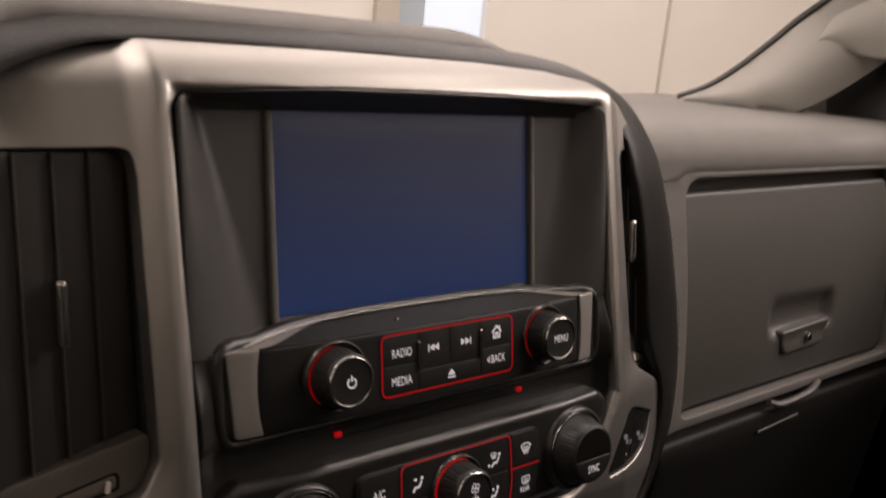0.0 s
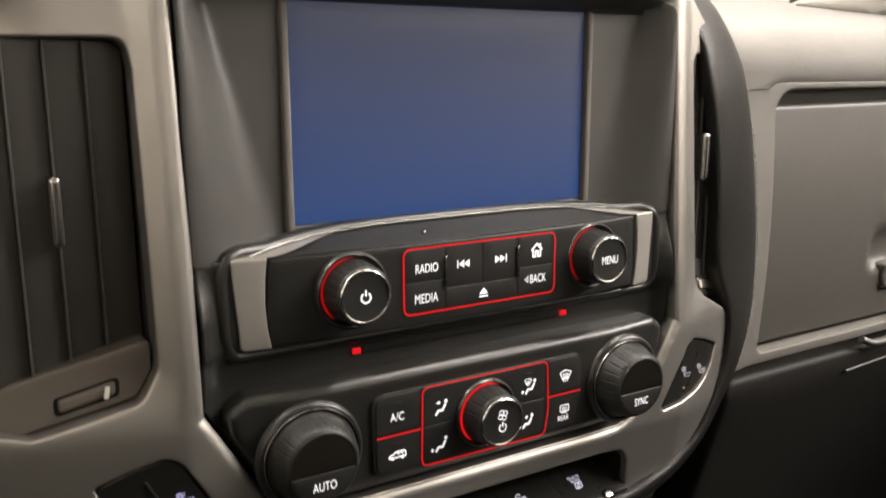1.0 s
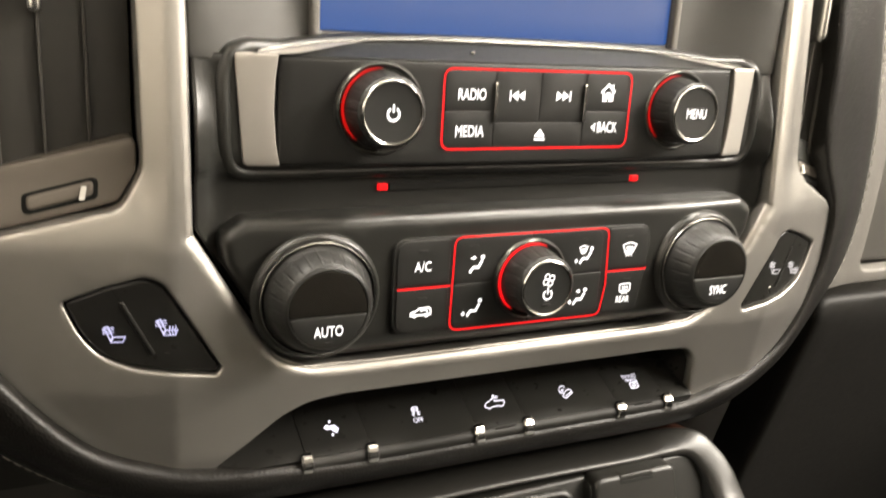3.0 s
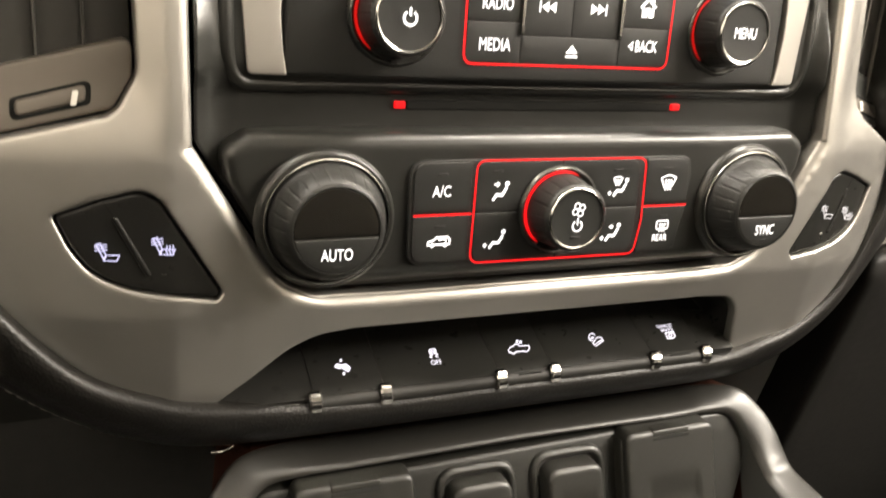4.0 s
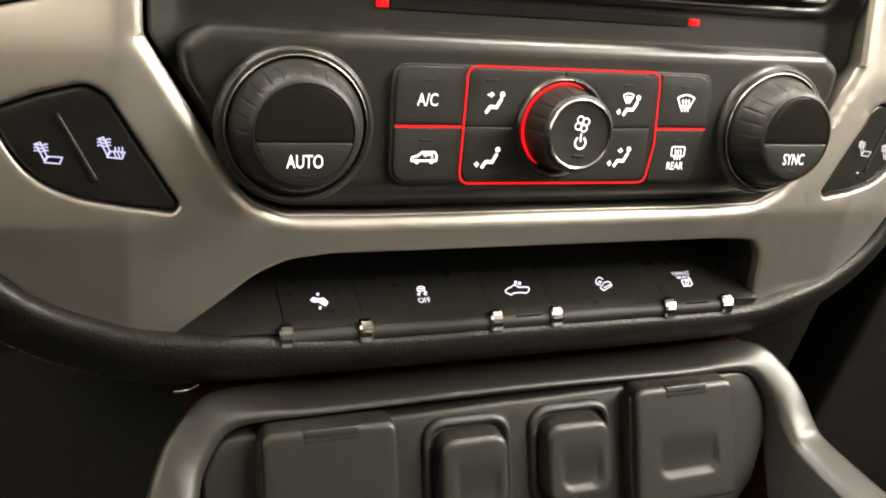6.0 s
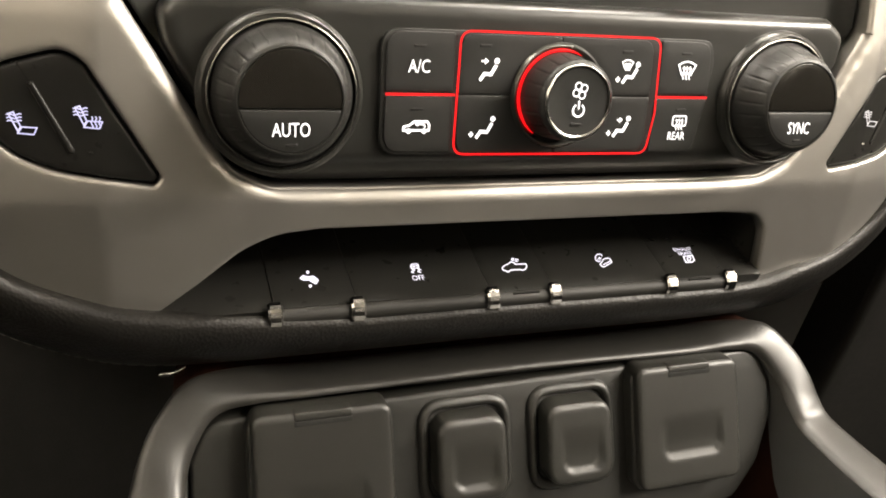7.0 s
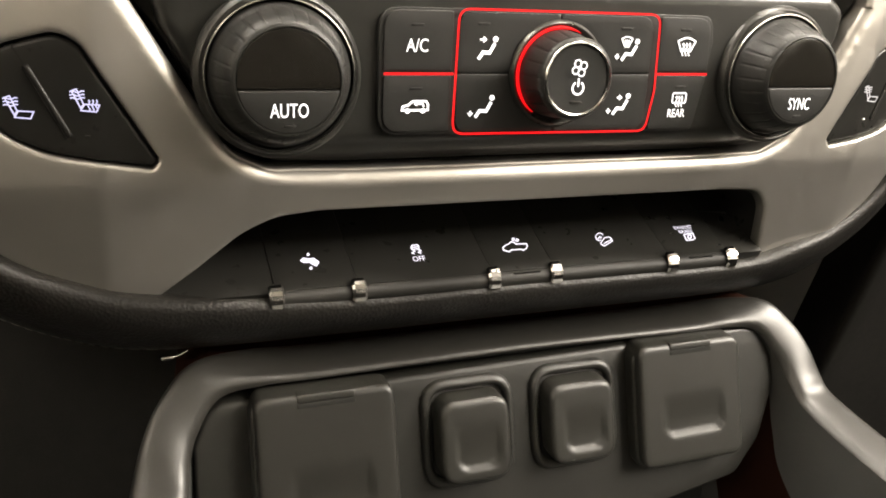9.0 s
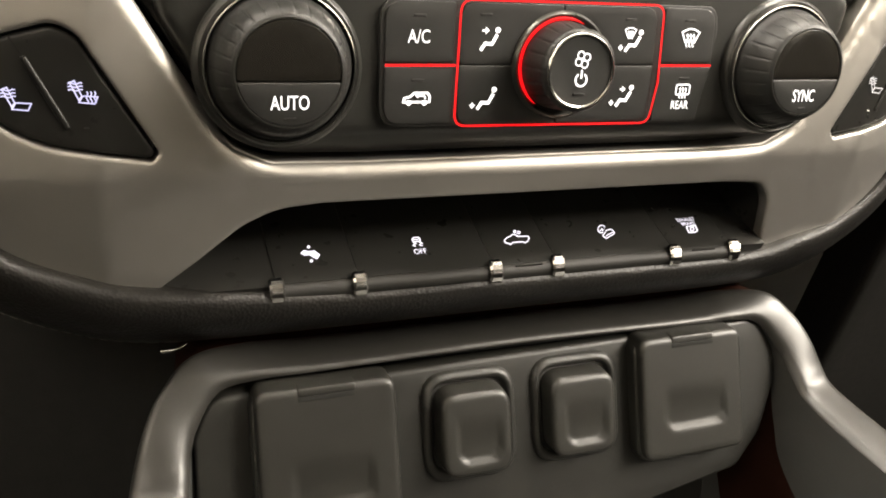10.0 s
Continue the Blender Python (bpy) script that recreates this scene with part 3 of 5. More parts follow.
# padded black rim all round the stack: x, z, half width, y at the inner and at the outer edge, bulge
RIM = [(0, -.0925, .0115, .012, .032, .011), (.10, -.0925, .0115, .012, .032, .011), (.135, -.0890, .0140, .011, .034, .010), (.162, -.0815, .0140, .013, .036, .009),
       (.187, -.066, .0145, .014, .038, .008), (.208, -.042, .0180, .015, .040, .007), (.2250, -.015, .0230, .016, .042, .006), (.2310, .020, .0275, .017, .044, .006),
       (.2240, .06, .0345, .018, .044, .006), (.2210, .10, .0340, .018, .046, .006), (.2150, .14, .0325, .019, .047, .006), (.2045, .175, .0300, .020, .048, .006),
       (.1880, .207, .0215, .026, .052, .006), (.1560, .2300, .0110, .034, .056, .005), (.115, .2405, .0075, .038, .058, .005), (.05, .2448, .0066, .040, .058, .004),
       (-.05, .2456, .0066, .040, .058, .004), (-.15, .2442, .0066, .040, .058, .004), (-.192, .2375, .0085, .038, .058, .005), (-.228, .221, .0120, .032, .056, .006),
       (-.253, .19, .0140, .027, .048, .006), (-.262, .10, .0160, .022, .044, .006), (-.255, .02, .0170, .018, .042, .007), (-.236, -.02, .0160, .016, .040, .008),
       (-.213, -.050, .0145, .014, .038, .009), (-.190, -.0705, .0130, .013, .036, .010), (-.165, -.0825, .0138, .012, .034, .011), (-.135, -.0893, .0138, .011, .032, .011), (-.07, -.0925, .0115, .012, .032, .011)]
pts = spline(RIM, 7, closed=True)
rows = []
for i, p in enumerate(pts):
    t = pts[(i + 1) % len(pts)][:2] - pts[i - 1][:2]
    t = t / np.linalg.norm(t)
    n = np.array([t[1], -t[0]])
    row = [(*(p[:2] - n * p[2] * 0.98), p[3] + 0.02)]
    for j in range(13):
        a = math.pi * j / 12
        f = -math.cos(a)
        xy = p[:2] + n * p[2] * f
        row.append((*xy, p[3] + (p[4] - p[3]) * (f + 1) / 2 - p[5] * math.sin(a)))
    row.append((*(p[:2] + n * p[2]), p[4] + 0.05))
    rows.append([(q[0], q[2], q[1]) for q in row])
bm = loft(rows + [rows[0]])
bmesh.ops.remove_doubles(bm, verts=bm.verts, dist=1e-6)
bmesh.ops.recalc_face_normals(bm, faces=bm.faces)
part("padded_rim", bm, LEATHER, dash, "black grained padded rim round the stack")

# stitching along the rim's outer edge
bm = bmesh.new()
for i in range(0, len(pts), 1):
    p, q = pts[i], pts[(i + 1) % len(pts)]
    t = q[:2] - p[:2]
    n = np.array([t[1], -t[0]]) / np.linalg.norm(t)
    m = max(1, int(np.linalg.norm(t) / 0.0045))
    for s in range(m):
        a = p + (q - p) * (s + 0.1) / m
        b = p + (q - p) * (s + 0.75) / m
        pa, pb = a[:2] + n * a[2] * 0.93, b[:2] + n * b[2] * 0.93
        if (a[0] > 0.19 and -0.05 < a[1] < 0.135) or (a[0] < -0.13 and a[1] < -0.03):
            tube([(pa[0], a[4] - 0.0045, pa[1]), (pb[0], b[4] - 0.0045, pb[1])], 0.00038, n=5, bm=bm)
part("stitching", bm, THREAD, dash, "pale grey stitches", kind="stuff")

welt = []
for i, p in enumerate(pts):
    t = pts[(i + 1) % len(pts)][:2] - pts[i - 1][:2]
    n = np.array([t[1], -t[0]]) / np.linalg.norm(t)
    if 0.125 < p[0] < 0.20 and p[1] < -0.055:
        q = p[:2] + n * p[2] * 0.99
        welt.append((q[0], p[4] + 0.001, q[1]))
part("welt", tube(welt, 0.0011, 0.0011, n=8), UNDER, dash, "thin dark welt under the padded rim")

hood = thing("instrument_hood", (-0.30, 0.05, 0.24), "dark padded hood over the instrument cluster", "instrument hood")
rows = []
for i in range(13):
    s = i / 12
    y = -0.01 + 0.14 * s
    rows.append([(-0.205 - 0.11 * (1 - math.cos(a)) + 0.035 * math.sin(a) ** 2 - 0.02 * (1 - s), y, 0.205 + 0.075 * math.sin(a) ** 0.7) for a in [math.pi * j / 24 for j in range(25)]])
bm = loft(rows)
bmesh.ops.recalc_face_normals(bm, faces=bm.faces)
part("cover", bm, LEATHER, hood)


# ---------------------------------------------------------------- silver centre bezel
bezel = thing("centre_bezel", (0, 0.01, 0.1), "satin silver centre stack bezel with warm reflections", "bezel")
half = [(0.0, -0.0336), (0.070, -0.0336), (0.1005, -0.0328, 0.016), (0.1130, -0.0268, 0.012), (0.1445, 0.0265, 0.006), (0.1440, 0.10), (0.1450, 0.15), (0.1440, 0.2145, 0.012), (0.06, 0.2182), (0.0, 0.2186)]
opening = fillet(half + mirrored(half)[1:-1], 0.004, 6)
OUTER = [(-0.1450, -0.0830, 0.003), (-0.1366, -0.0755, 0.03), (-0.1242, -0.0662, 0.03), (-0.1100, -0.0545, 0.03), (-0.0985, -0.0490, 0.03), (-0.0835, -0.0476, 0.03), (0.0, -0.0478), (0.085, -0.0480), (0.1045, -0.0492, 0.012), (0.1108, -0.0565, 0.012), (0.1126, -0.0700), (0.1140, -0.0830, 0.003),
         (0.137, -0.0830), (0.158, -0.0770), (0.175, -0.062), (0.189, -0.046), (0.200, -0.027), (0.2065, -0.006), (0.2085, 0.014, 0.004), (0.199, 0.0232, 0.003), (0.1760, 0.0352), (0.1690, 0.0420), (0.1668, 0.0500),
         (0.1652, 0.1790), (0.1675, 0.1843, 0.003), (0.1910, 0.1858, 0.002), (0.184, 0.1990), (0.165, 0.2165), (0.137, 0.2295), (0.102, 0.2352), (0.05, 0.2380), (-0.05, 0.2390), (-0.155, 0.2380), (-0.183, 0.2330), (-0.212, 0.2190), (-0.234, 0.1965),
         (-0.246, 0.17), (-0.248, 0.10), (-0.243, 0.03), (-0.232, 0.0), (-0.2165, -0.0240), (-0.2000, -0.0450), (-0.1800, -0.0640), (-0.1600, -0.0790)]
ventL = fillet([(-0.1612, 0.176), (-0.1612, 0.050, 0.012), (-0.1690, 0.0362, 0.010), (-0.2120, 0.0252), (-0.232, 0.030, 0.006), (-0.238, 0.10), (-0.233, 0.1885, 0.006), (-0.1630, 0.1885, 0.010)], 0.006)
heat = [(-0.1910, 0.0012, 0.002), (-0.176, 0.0072), (-0.1620, 0.0112, 0.010), (-0.1555, 0.0078, 0.008), (-0.1346, -0.0278, 0.002), (-0.1368, -0.0308, 0.002), (-0.1668, -0.0262), (-0.1790, -0.0208), (-0.1860, -0.0115)]
heatL = fillet(heat, 0.035, 6)
heatR = fillet(mirrored(heat), 0.035, 6)


def soft_max(a, b, k=0.0032):
    return 0.5 * (a + b + math.sqrt((a - b) ** 2 + k * k))


def bezel_y(x, z):
    y = 0.0055 + 0.075 * max(0.0, z - 0.02)
    # the flanks fall back, the lower part rolls inwards, and a crease runs out from the upper corners
    a = abs(x)
    y += 0.22 * max(0.0, a - 0.152) + 0.8 * max(0.0, a - 0.152) ** 2
    y += 0.17 * max(0.0, -0.0365 - z)
    y += 26.0 * max(0.0, z - 0.2140) ** 2
    if x < -0.150 and z > 0.19:
        y += 0.09 * (z - 0.19) * min(1.0, (-0.150 - x) / 0.014)
    # the strips beside the vents roll off towards them
    y += 0.0026 * smoothstep(0.1495, 0.1635, a) * smoothstep(0.022, 0.050, z)
    # a crisp chamfer round the opening, broad below and narrow at the sides
    low = soft_max(soft_max(-0.0336 - z, (a - 0.1005) * 0.433 - (z + 0.0328) * 0.902), (a - 0.1130) * 0.861 - (z + 0.0268) * 0.509)
    side = max(a - 0.1443, z - 0.2165)
    y += 0.75 * max(0.0, 0.0034 - max(low, side)) if low > side else 0.75 * max(0.0, 0.0016 - side)
    return y


part("trim_panel", pillow([fillet(OUTER, 0.010, 5), opening, ventL, heatL, heatR], bezel_y, r=0.0014, depth=0.012, step=0.0022, rise=0.7, edge=0.0014), SILVER, bezel)



# thin tube of lighter silver stands in for the highlight along this edge
edge_pts = sorted([p for p in opening if p[1] < -0.0200], key=lambda p: p[0])
edge_pts = [(x, np.interp(x, [p[0] for p in edge_pts], [p[1] for p in edge_pts])) for x in np.linspace(edge_pts[0][0], edge_pts[-1][0], 160)]
part("opening_highlight", tube([(x, bezel_y(x, z - 0.0004) + 0.0011, z - 0.0001) for x, z in edge_pts], 0.0005, 0.0007, n=8), SILVER_CAP, bezel, "lighter silver tube that paints the highlight on the opening's edge")


# ---------------------------------------------------------------- display and its housing
disp = thing("infotainment_display", (0, 0.03, 0.155), "dark blue lit infotainment screen in a grey housing", "display")


def tray_y(x, z):
    a = abs(x)
    wall = 0.1340 - 0.034 * (0.21 - z) / 0.11
    s = smoothstep(wall - 0.006, 0.1425, a)
    t = smoothstep(0.2065, 0.2170, z)
    return 0.0345 - 0.0180 * max(s, t)


tray_half = [(0.0, 0.088), (0.1433, 0.0905), (0.1440, 0.15), (0.1432, 0.2138, 0.011), (0.06, 0.2175), (0.0, 0.2179)]
tray = fillet(tray_half + mirrored(tray_half)[1:-1], 0.003, 6)
hole = box_loop(-0.0885, 0.1020, 0.0885, 0.2072, 0.0015, 2)
part("housing", pillow([tray, hole], tray_y, r=0.001, depth=0.004, step=0.003), HOUSING, disp)
part("screen", pillow([box_loop(-0.0882, 0.1023, 0.0882, 0.2069, 0.001, 2)], lambda x, z: 0.0350, r=0.0003, depth=0.003, step=0.02), SCREEN, disp, "dark blue backlit glass")
# the strips' light grey stands in for the light their bevels catch
for sgn in (-1, 1):
    part("edge_strip", pillow([box_loop(min(sgn * 0.0889, sgn * 0.0934), 0.0995, max(sgn * 0.0889, sgn * 0.0934), 0.2070, 0.0015)], lambda x, z: 0.0318, r=0.0017, depth=0.004, step=0.01), DASH, disp)


# ---------------------------------------------------------------- dark insert that carries the radio and the climate panel
insert = thing("stack_insert", (0, 0.02, 0.03), "dark grey moulded insert framing radio and climate controls", "panel")
in_half = [(0.0, -0.0325), (0.070, -0.0325), (0.1000, -0.0317, 0.016), (0.1122, -0.0258, 0.012), (0.1430, 0.0270, 0.006), (0.1425, 0.0930), (0.0, 0.0925)]
ins_loop = fillet(in_half + mirrored(in_half)[1:-1], 0.002, 6)


def insert_y(x, z):
    # the sheet lies back at the disc slot, and its sides turn forward
    return 0.0190 - 0.006 * smoothstep(0.134, 0.1425, abs(x)) - 0.0035 * smoothstep(0.045, 0.052, z) + 0.0072 * smoothstep(0.062, 0.0925, z) * smoothstep(0.130, 0.1425, abs(x))


part("backing", pillow([ins_loop], insert_y, r=0.0015, depth=0.006, step=0.004), INSERT, insert)
radio_bow = lambda x: 0.0065 + 0.0085 * (abs(x) / 0.125) ** 3
# climate bolster
cl_half = [(0.0, -0.0318), (0.070, -0.0318), (0.0990, -0.0310, 0.016), (0.1110, -0.0252, 0.012), (0.1330, 0.0130), (0.1350, 0.0250, 0.008), (0.1250, 0.0312, 0.006), (0.0, 0.0312)]
cl = fillet(cl_half + mirrored(cl_half)[1:-1], 0.006, 6)
part("climate_bolster", pillow([cl], lambda x, z: 0.0028 + 0.004 * smoothstep(0.085, 0.135, abs(x)) + 0.0075 * smoothstep(-0.0205, -0.0330, z), r=0.0045, depth=0.016, step=0.0022, rise=1.3, edge=0.0018), INSERT, insert)
# disc slot
slot = thing("disc_slot", (0, 0.018, 0.04), "black disc slot with a red light at each end", "disc slot")
part("mouth", pillow([box_loop(-0.0625, 0.0378, 0.0625, 0.0418, 0.0015)], lambda x, z: 0.0182, r=0.0008, depth=0.003, step=0.01), VOID, slot)
for x in (-0.065, 0.065):
    part("marker_light", pillow([box_loop(x - 0.0022, 0.0385, x + 0.0022, 0.0412, 0.0004, 2)], lambda u, v: 0.0176, r=0.0004, depth=0.003, step=0.004), LIT_RED, slot, "small red light")


# ---------------------------------------------------------------- knobs
def knob_parts(owner, name, cx, cz, y0, base_r, grip_r, face_r, y_face, ribs, ring_mat, label, base_ring=True, n=216, rib=0.00042):
    k = part(name, lathe(cx, cz, [(grip_r * 1.005, y0), (grip_r, y0 - 0.001), (grip_r * 0.985, y0 - (y0 - y_face) * 0.3, 1.0), ((grip_r * 0.55 + face_r * 0.45), y0 - (y0 - y_face) * 0.72, 1.0),
                                  (face_r + 0.0022, y_face + 0.0014, 0.6), (face_r + 0.0013, y_face + 0.0002), (face_r + 0.0006, y_face)], n, ribs, rib), BUTTON, owner, label)
    part("rim_ring", lathe(cx, cz, [(face_r + 0.0010, y_face + 0.0005), (face_r + 0.0008, y_face - 0.0003), (face_r + 0.0003, y_face - 0.0006), (face_r - 0.0002, y_face - 0.0004), (face_r - 0.0003, y_face + 0.0003)], 64), ring_mat, k, "thin chrome ring")
    if base_ring:
        part("base_ring", lathe(cx, cz, [(base_r + 0.0022, y0 + 0.0012), (base_r + 0.0020, y0 - 0.0008), (base_r + 0.0010, y0 - 0.0018), (base_r, y0 - 0.0012), (base_r - 0.0006, y0 + 0.001)], 72), DARK_RING, k)
    return k


def glow_arc(cx, cz, r, y, a0, a1, w):
    """A light pipe along part of a circle, thinning out at its ends."""
    bm = bmesh.new()
    rings = []
    for i in range(37):
        f = i / 36
        a = radians(a0 + (a1 - a0) * f)
        h = w * min(1.0, 0.15 + 5.0 * min(f, 1 - f))
        rings.append([(cx + (r + h * math.cos(b)) * math.cos(a), y - h * math.sin(b), cz + (r + h * math.cos(b)) * math.sin(a)) for b in [2 * math.pi * j / 8 for j in range(8)]])
    loft(rings, closed=True, bm=bm)
    bmesh.ops.recalc_face_normals(bm, faces=bm.faces)
    return bm


# ---------------------------------------------------------------- radio
radio = thing("radio", (0, 0.006, 0.072), "black car radio with silver ends and red-lit buttons", "radio")
rf = fillet([(-0.1115, 0.0508), (0.1135, 0.0508), (0.1125, 0.0928), (-0.1105, 0.0928)], 0.0015)
part("faceplate", pillow([rf], lambda x, z: radio_bow(x) + 0.0006, r=0.0014, depth=0.012, step=0.004), BUTTON, radio)
for sgn, mid in ((-1, -0.001), (1, 0.003)):
    # slanting outer edge and a hollow inner edge
    cap = [(0.1232, 0.0508, 0.0025), (0.1262, 0.0934, 0.0015), (0.1100, 0.0934, 0.0006), (0.1113, 0.0840), (0.1118, 0.0720), (0.1110, 0.0600), (0.1095, 0.0508, 0.0006)]
    lp = fillet([(mid + sgn * q[0], *q[1:]) for q in cap][::sgn], 0.012, 5)
    part("end_cap", pillow([lp], lambda x, z: radio_bow(x) - 0.0008, r=0.0007, depth=0.012, step=0.003), SILVER_CAP, radio, "brushed silver end cap")
# shelf on top, running back in a bow to the screen
rows = []
for i in range(9):
    s = i / 8
    row = []
    for x in np.linspace(-0.118, 0.120, 49):
        f = max(0.0, 1 - (abs(x - 0.001) / 0.119) ** 3.5)
        row.append((x, radio_bow(x) + 0.0014 + 0.0215 * s * f, 0.0929 + 0.0061 * f * s))
    rows.append(row)
bm = loft(rows)
bmesh.ops.recalc_face_normals(bm, faces=bm.faces)
part("shelf", bm, BUTTON, radio)
# the silver of the caps tapers back along the edge of the shelf
for sgn in (-1, 1):
    bands = [[], [], []]
    for x in np.linspace(0.072, 0.1185, 18):
        xx = 0.001 + sgn * x
        f = max(0.0, 1 - (x / 0.119) ** 3.5)
        k = min(1.0, ((x - 0.072) / 0.0375)) ** 1.6
        for q in range(3):
            s = 1 - k * (1 - q / 2)
            bands[q].append((xx, radio_bow(xx) - 0.0004 + 0.0228 * s * f, 0.0936 + 0.0061 * f * s))
    bm = loft(bands)
    bmesh.ops.recalc_face_normals(bm, faces=bm.faces)
    part("cap_wing", bm, SILVER_CAP, radio, "tapering silver edge of the end cap")
hoop = [(x, y + 0.0078, z + 0.0002) for x, y, z in rows[-1][2:-2]]
hoop += spline([(0.1235, 0.0225, 0.0953), (0.1300, 0.0200, 0.0925), (0.1328, 0.0195, 0.0850), (0.1330, 0.0190, 0.0700), (0.1325, 0.0195, 0.0570), (0.1285, 0.0205, 0.0485), (0.1180, 0.0215, 0.0470), (0.09, 0.0215, 0.0470)], 4)
hoop += [(x, 0.0215, 0.0470) for x in np.linspace(0.08, -0.08, 9)]
hoop += spline([(-0.09, 0.0215, 0.0470), (-0.1160, 0.0215, 0.0470), (-0.1265, 0.0205, 0.0485), (-0.1305, 0.0195, 0.0570), (-0.1310, 0.0190, 0.0700), (-0.1308, 0.0195, 0.0850), (-0.1280, 0.0200, 0.0925), (-0.1215, 0.0225, 0.0953)], 4)
part("surround", tube(hoop, 0.0036, 0.0052, closed=True, n=14), INSERT, radio, "raised dark grey surround")
part("shelf_line", tube([(x, y + 0.0002, z + 0.0012) for x, y, z in rows[-1]], 0.0005, n=8), SMOKED_CHROME, radio, "thin silver line")
part("front_line", tube([(x, radio_bow(x) + 0.0012, 0.0929) for x in np.linspace(-0.110, 0.112, 40)], 0.0004, n=6), BUTTON, radio)
part("sensor_dot", block(-0.0289, 0.0150, 0.0955, -0.0271, 0.0170, 0.0968, 0.0003), DULL_CHROME, radio, "tiny grey mark on the shelf")

ry = 0.0066
red_loop = box_loop(-0.0445, 0.0573, 0.0485, 0.0903, 0.0042, 6)
part("light_frame", outline_bar(red_loop, 0.0008, ry, proud=0.0001), LIT_RED, radio, "glowing red outline")
for nm, (x0, z0, x1, z1) in {"a": (-0.0437, 0.0735, -0.0209, 0.0895), "b": (-0.0437, 0.0581, -0.0209, 0.0731), "c": (-0.0203, 0.0687, 0.0013, 0.0895), "d": (0.0017, 0.0687, 0.0232, 0.0895),
                             "e": (-0.0203, 0.0581, 0.0232, 0.0683), "f": (0.0245, 0.0735, 0.0477, 0.0895), "g": (0.0245, 0.0581, 0.0477, 0.0731)}.items():
    part("button", pillow([box_loop(x0, z0, x1, z1, 0.0012, 3)], lambda x, z: ry + 0.0003, r=0.0002, depth=0.002, step=0.012), BUTTON, radio)
for x in (-0.0205, 0.0240):
    part("divider", pillow([box_loop(x - 0.0007, 0.0686, x + 0.0007, 0.0852, 0.0005, 2)], lambda u, v: ry - 0.0012, r=0.0006, depth=0.002, step=0.004), CHROME, radio, "slim chrome divider")
gy = ry + 0.0001
part("radio_label", words("RADIO", on_face(-0.0314, 0.0800, gy), 0.0045, 0.0128), LIT_WHITE, radio)
part("media_label", words("MEDIA", on_face(-0.0316, 0.0648, gy), 0.0046, 0.0132), LIT_WHITE, radio)
part("back_label", words("BACK", on_face(0.0376, 0.0662, gy), 0.0046, 0.0106), LIT_WHITE, radio)
bm = bmesh.new()
put = on_face(0.0302, 0.0662, gy)
stroke(bm, put, [(0.0006, 0.0015), (-0.0012, 0), (0.0006, -0.0015)], 0.0004, closed=True)
part("back_arrow", bm, LIT_WHITE, radio)
for cx, sgn, nm in ((-0.0101, 1, "previous_symbol"), (0.0132, -1, "next_symbol")):
    bm, put = bmesh.new(), on_face(cx, 0.0797, gy)
    patch(bm, put, [(sgn * -0.0036, 0.0021), (sgn * -0.0030, 0.0021), (sgn * -0.0030, -0.0021), (sgn * -0.0036, -0.0021)][::int(sgn)])
    for q in (-0.0026, 0.0006):
        patch(bm, put, [(sgn * q, 0.0), (sgn * (q + 0.0031), -0.0020), (sgn * (q + 0.0031), 0.0020)][::int(sgn)])
    part(nm, bm, LIT_WHITE, radio)
bm, put = bmesh.new(), on_face(0.0024, 0.0628, gy)
patch(bm, put, [(-0.0027, -0.0004), (0.0027, -0.0004), (0, 0.0027)])
patch(bm, put, [(-0.0026, -0.0021), (0.0027, -0.0022), (0.0027, -0.0013), (-0.0027, -0.0013)])
part("eject_symbol", bm, LIT_WHITE, radio)
bm, put = bmesh.new(), on_face(0.0364, 0.0812, gy)
stroke(bm, put, [(-0.0036, 0.0004), (0.0, 0.0038), (0.0036, 0.0004)], 0.0010)
stroke(bm, put, [(-0.0024, 0.0006), (-0.0024, -0.0030), (-0.0008, -0.0030), (-0.0008, -0.0002), (0.0008, -0.0002), (0.0008, -0.0030), (0.0024, -0.0030), (0.0024, 0.0006)], 0.0009)
patch(bm, put, [(0.0018, 0.0022), (0.0027, 0.0014), (0.0027, 0.0038), (0.0018, 0.0038)])
part("home_symbol", bm, LIT_WHITE, radio)

for cx, nm in ((-0.0712, "power"), (0.0770, "menu")):
    y0 = radio_bow(cx) + 0.0006
    k = knob_parts(radio, nm + "_knob", cx, 0.0738, y0, 0.0166, 0.0150, 0.0119, -0.0055, 22, CHROME, "ribbed black rotary knob")
    part("glow_arc", glow_arc(cx, 0.0738, 0.0158, y0 - 0.0007, 88, 232, 0.0006), LIT_DIM, k, "dim red light arc")
    part("cap", disc(cx, 0.0738, 0.0119, -0.0055, sag=0.0008), BUTTON, k)
    if nm == "power":
        bm, put = bmesh.new(), on_face(cx, 0.0736, -0.0060)
        stroke(bm, put, arc(0, -0.0003, 0.0024, 122, 418, 24), 0.0008)
        stroke(bm, put, [(0, 0.0005), (0, 0.0034)], 0.0008)
        part("power_symbol", bm, LIT_WHITE, k)
    else:
        part("menu_label", words("MENU", on_face(cx, 0.0738, -0.0060), 0.0044, 0.0112), LIT_WHITE, k)


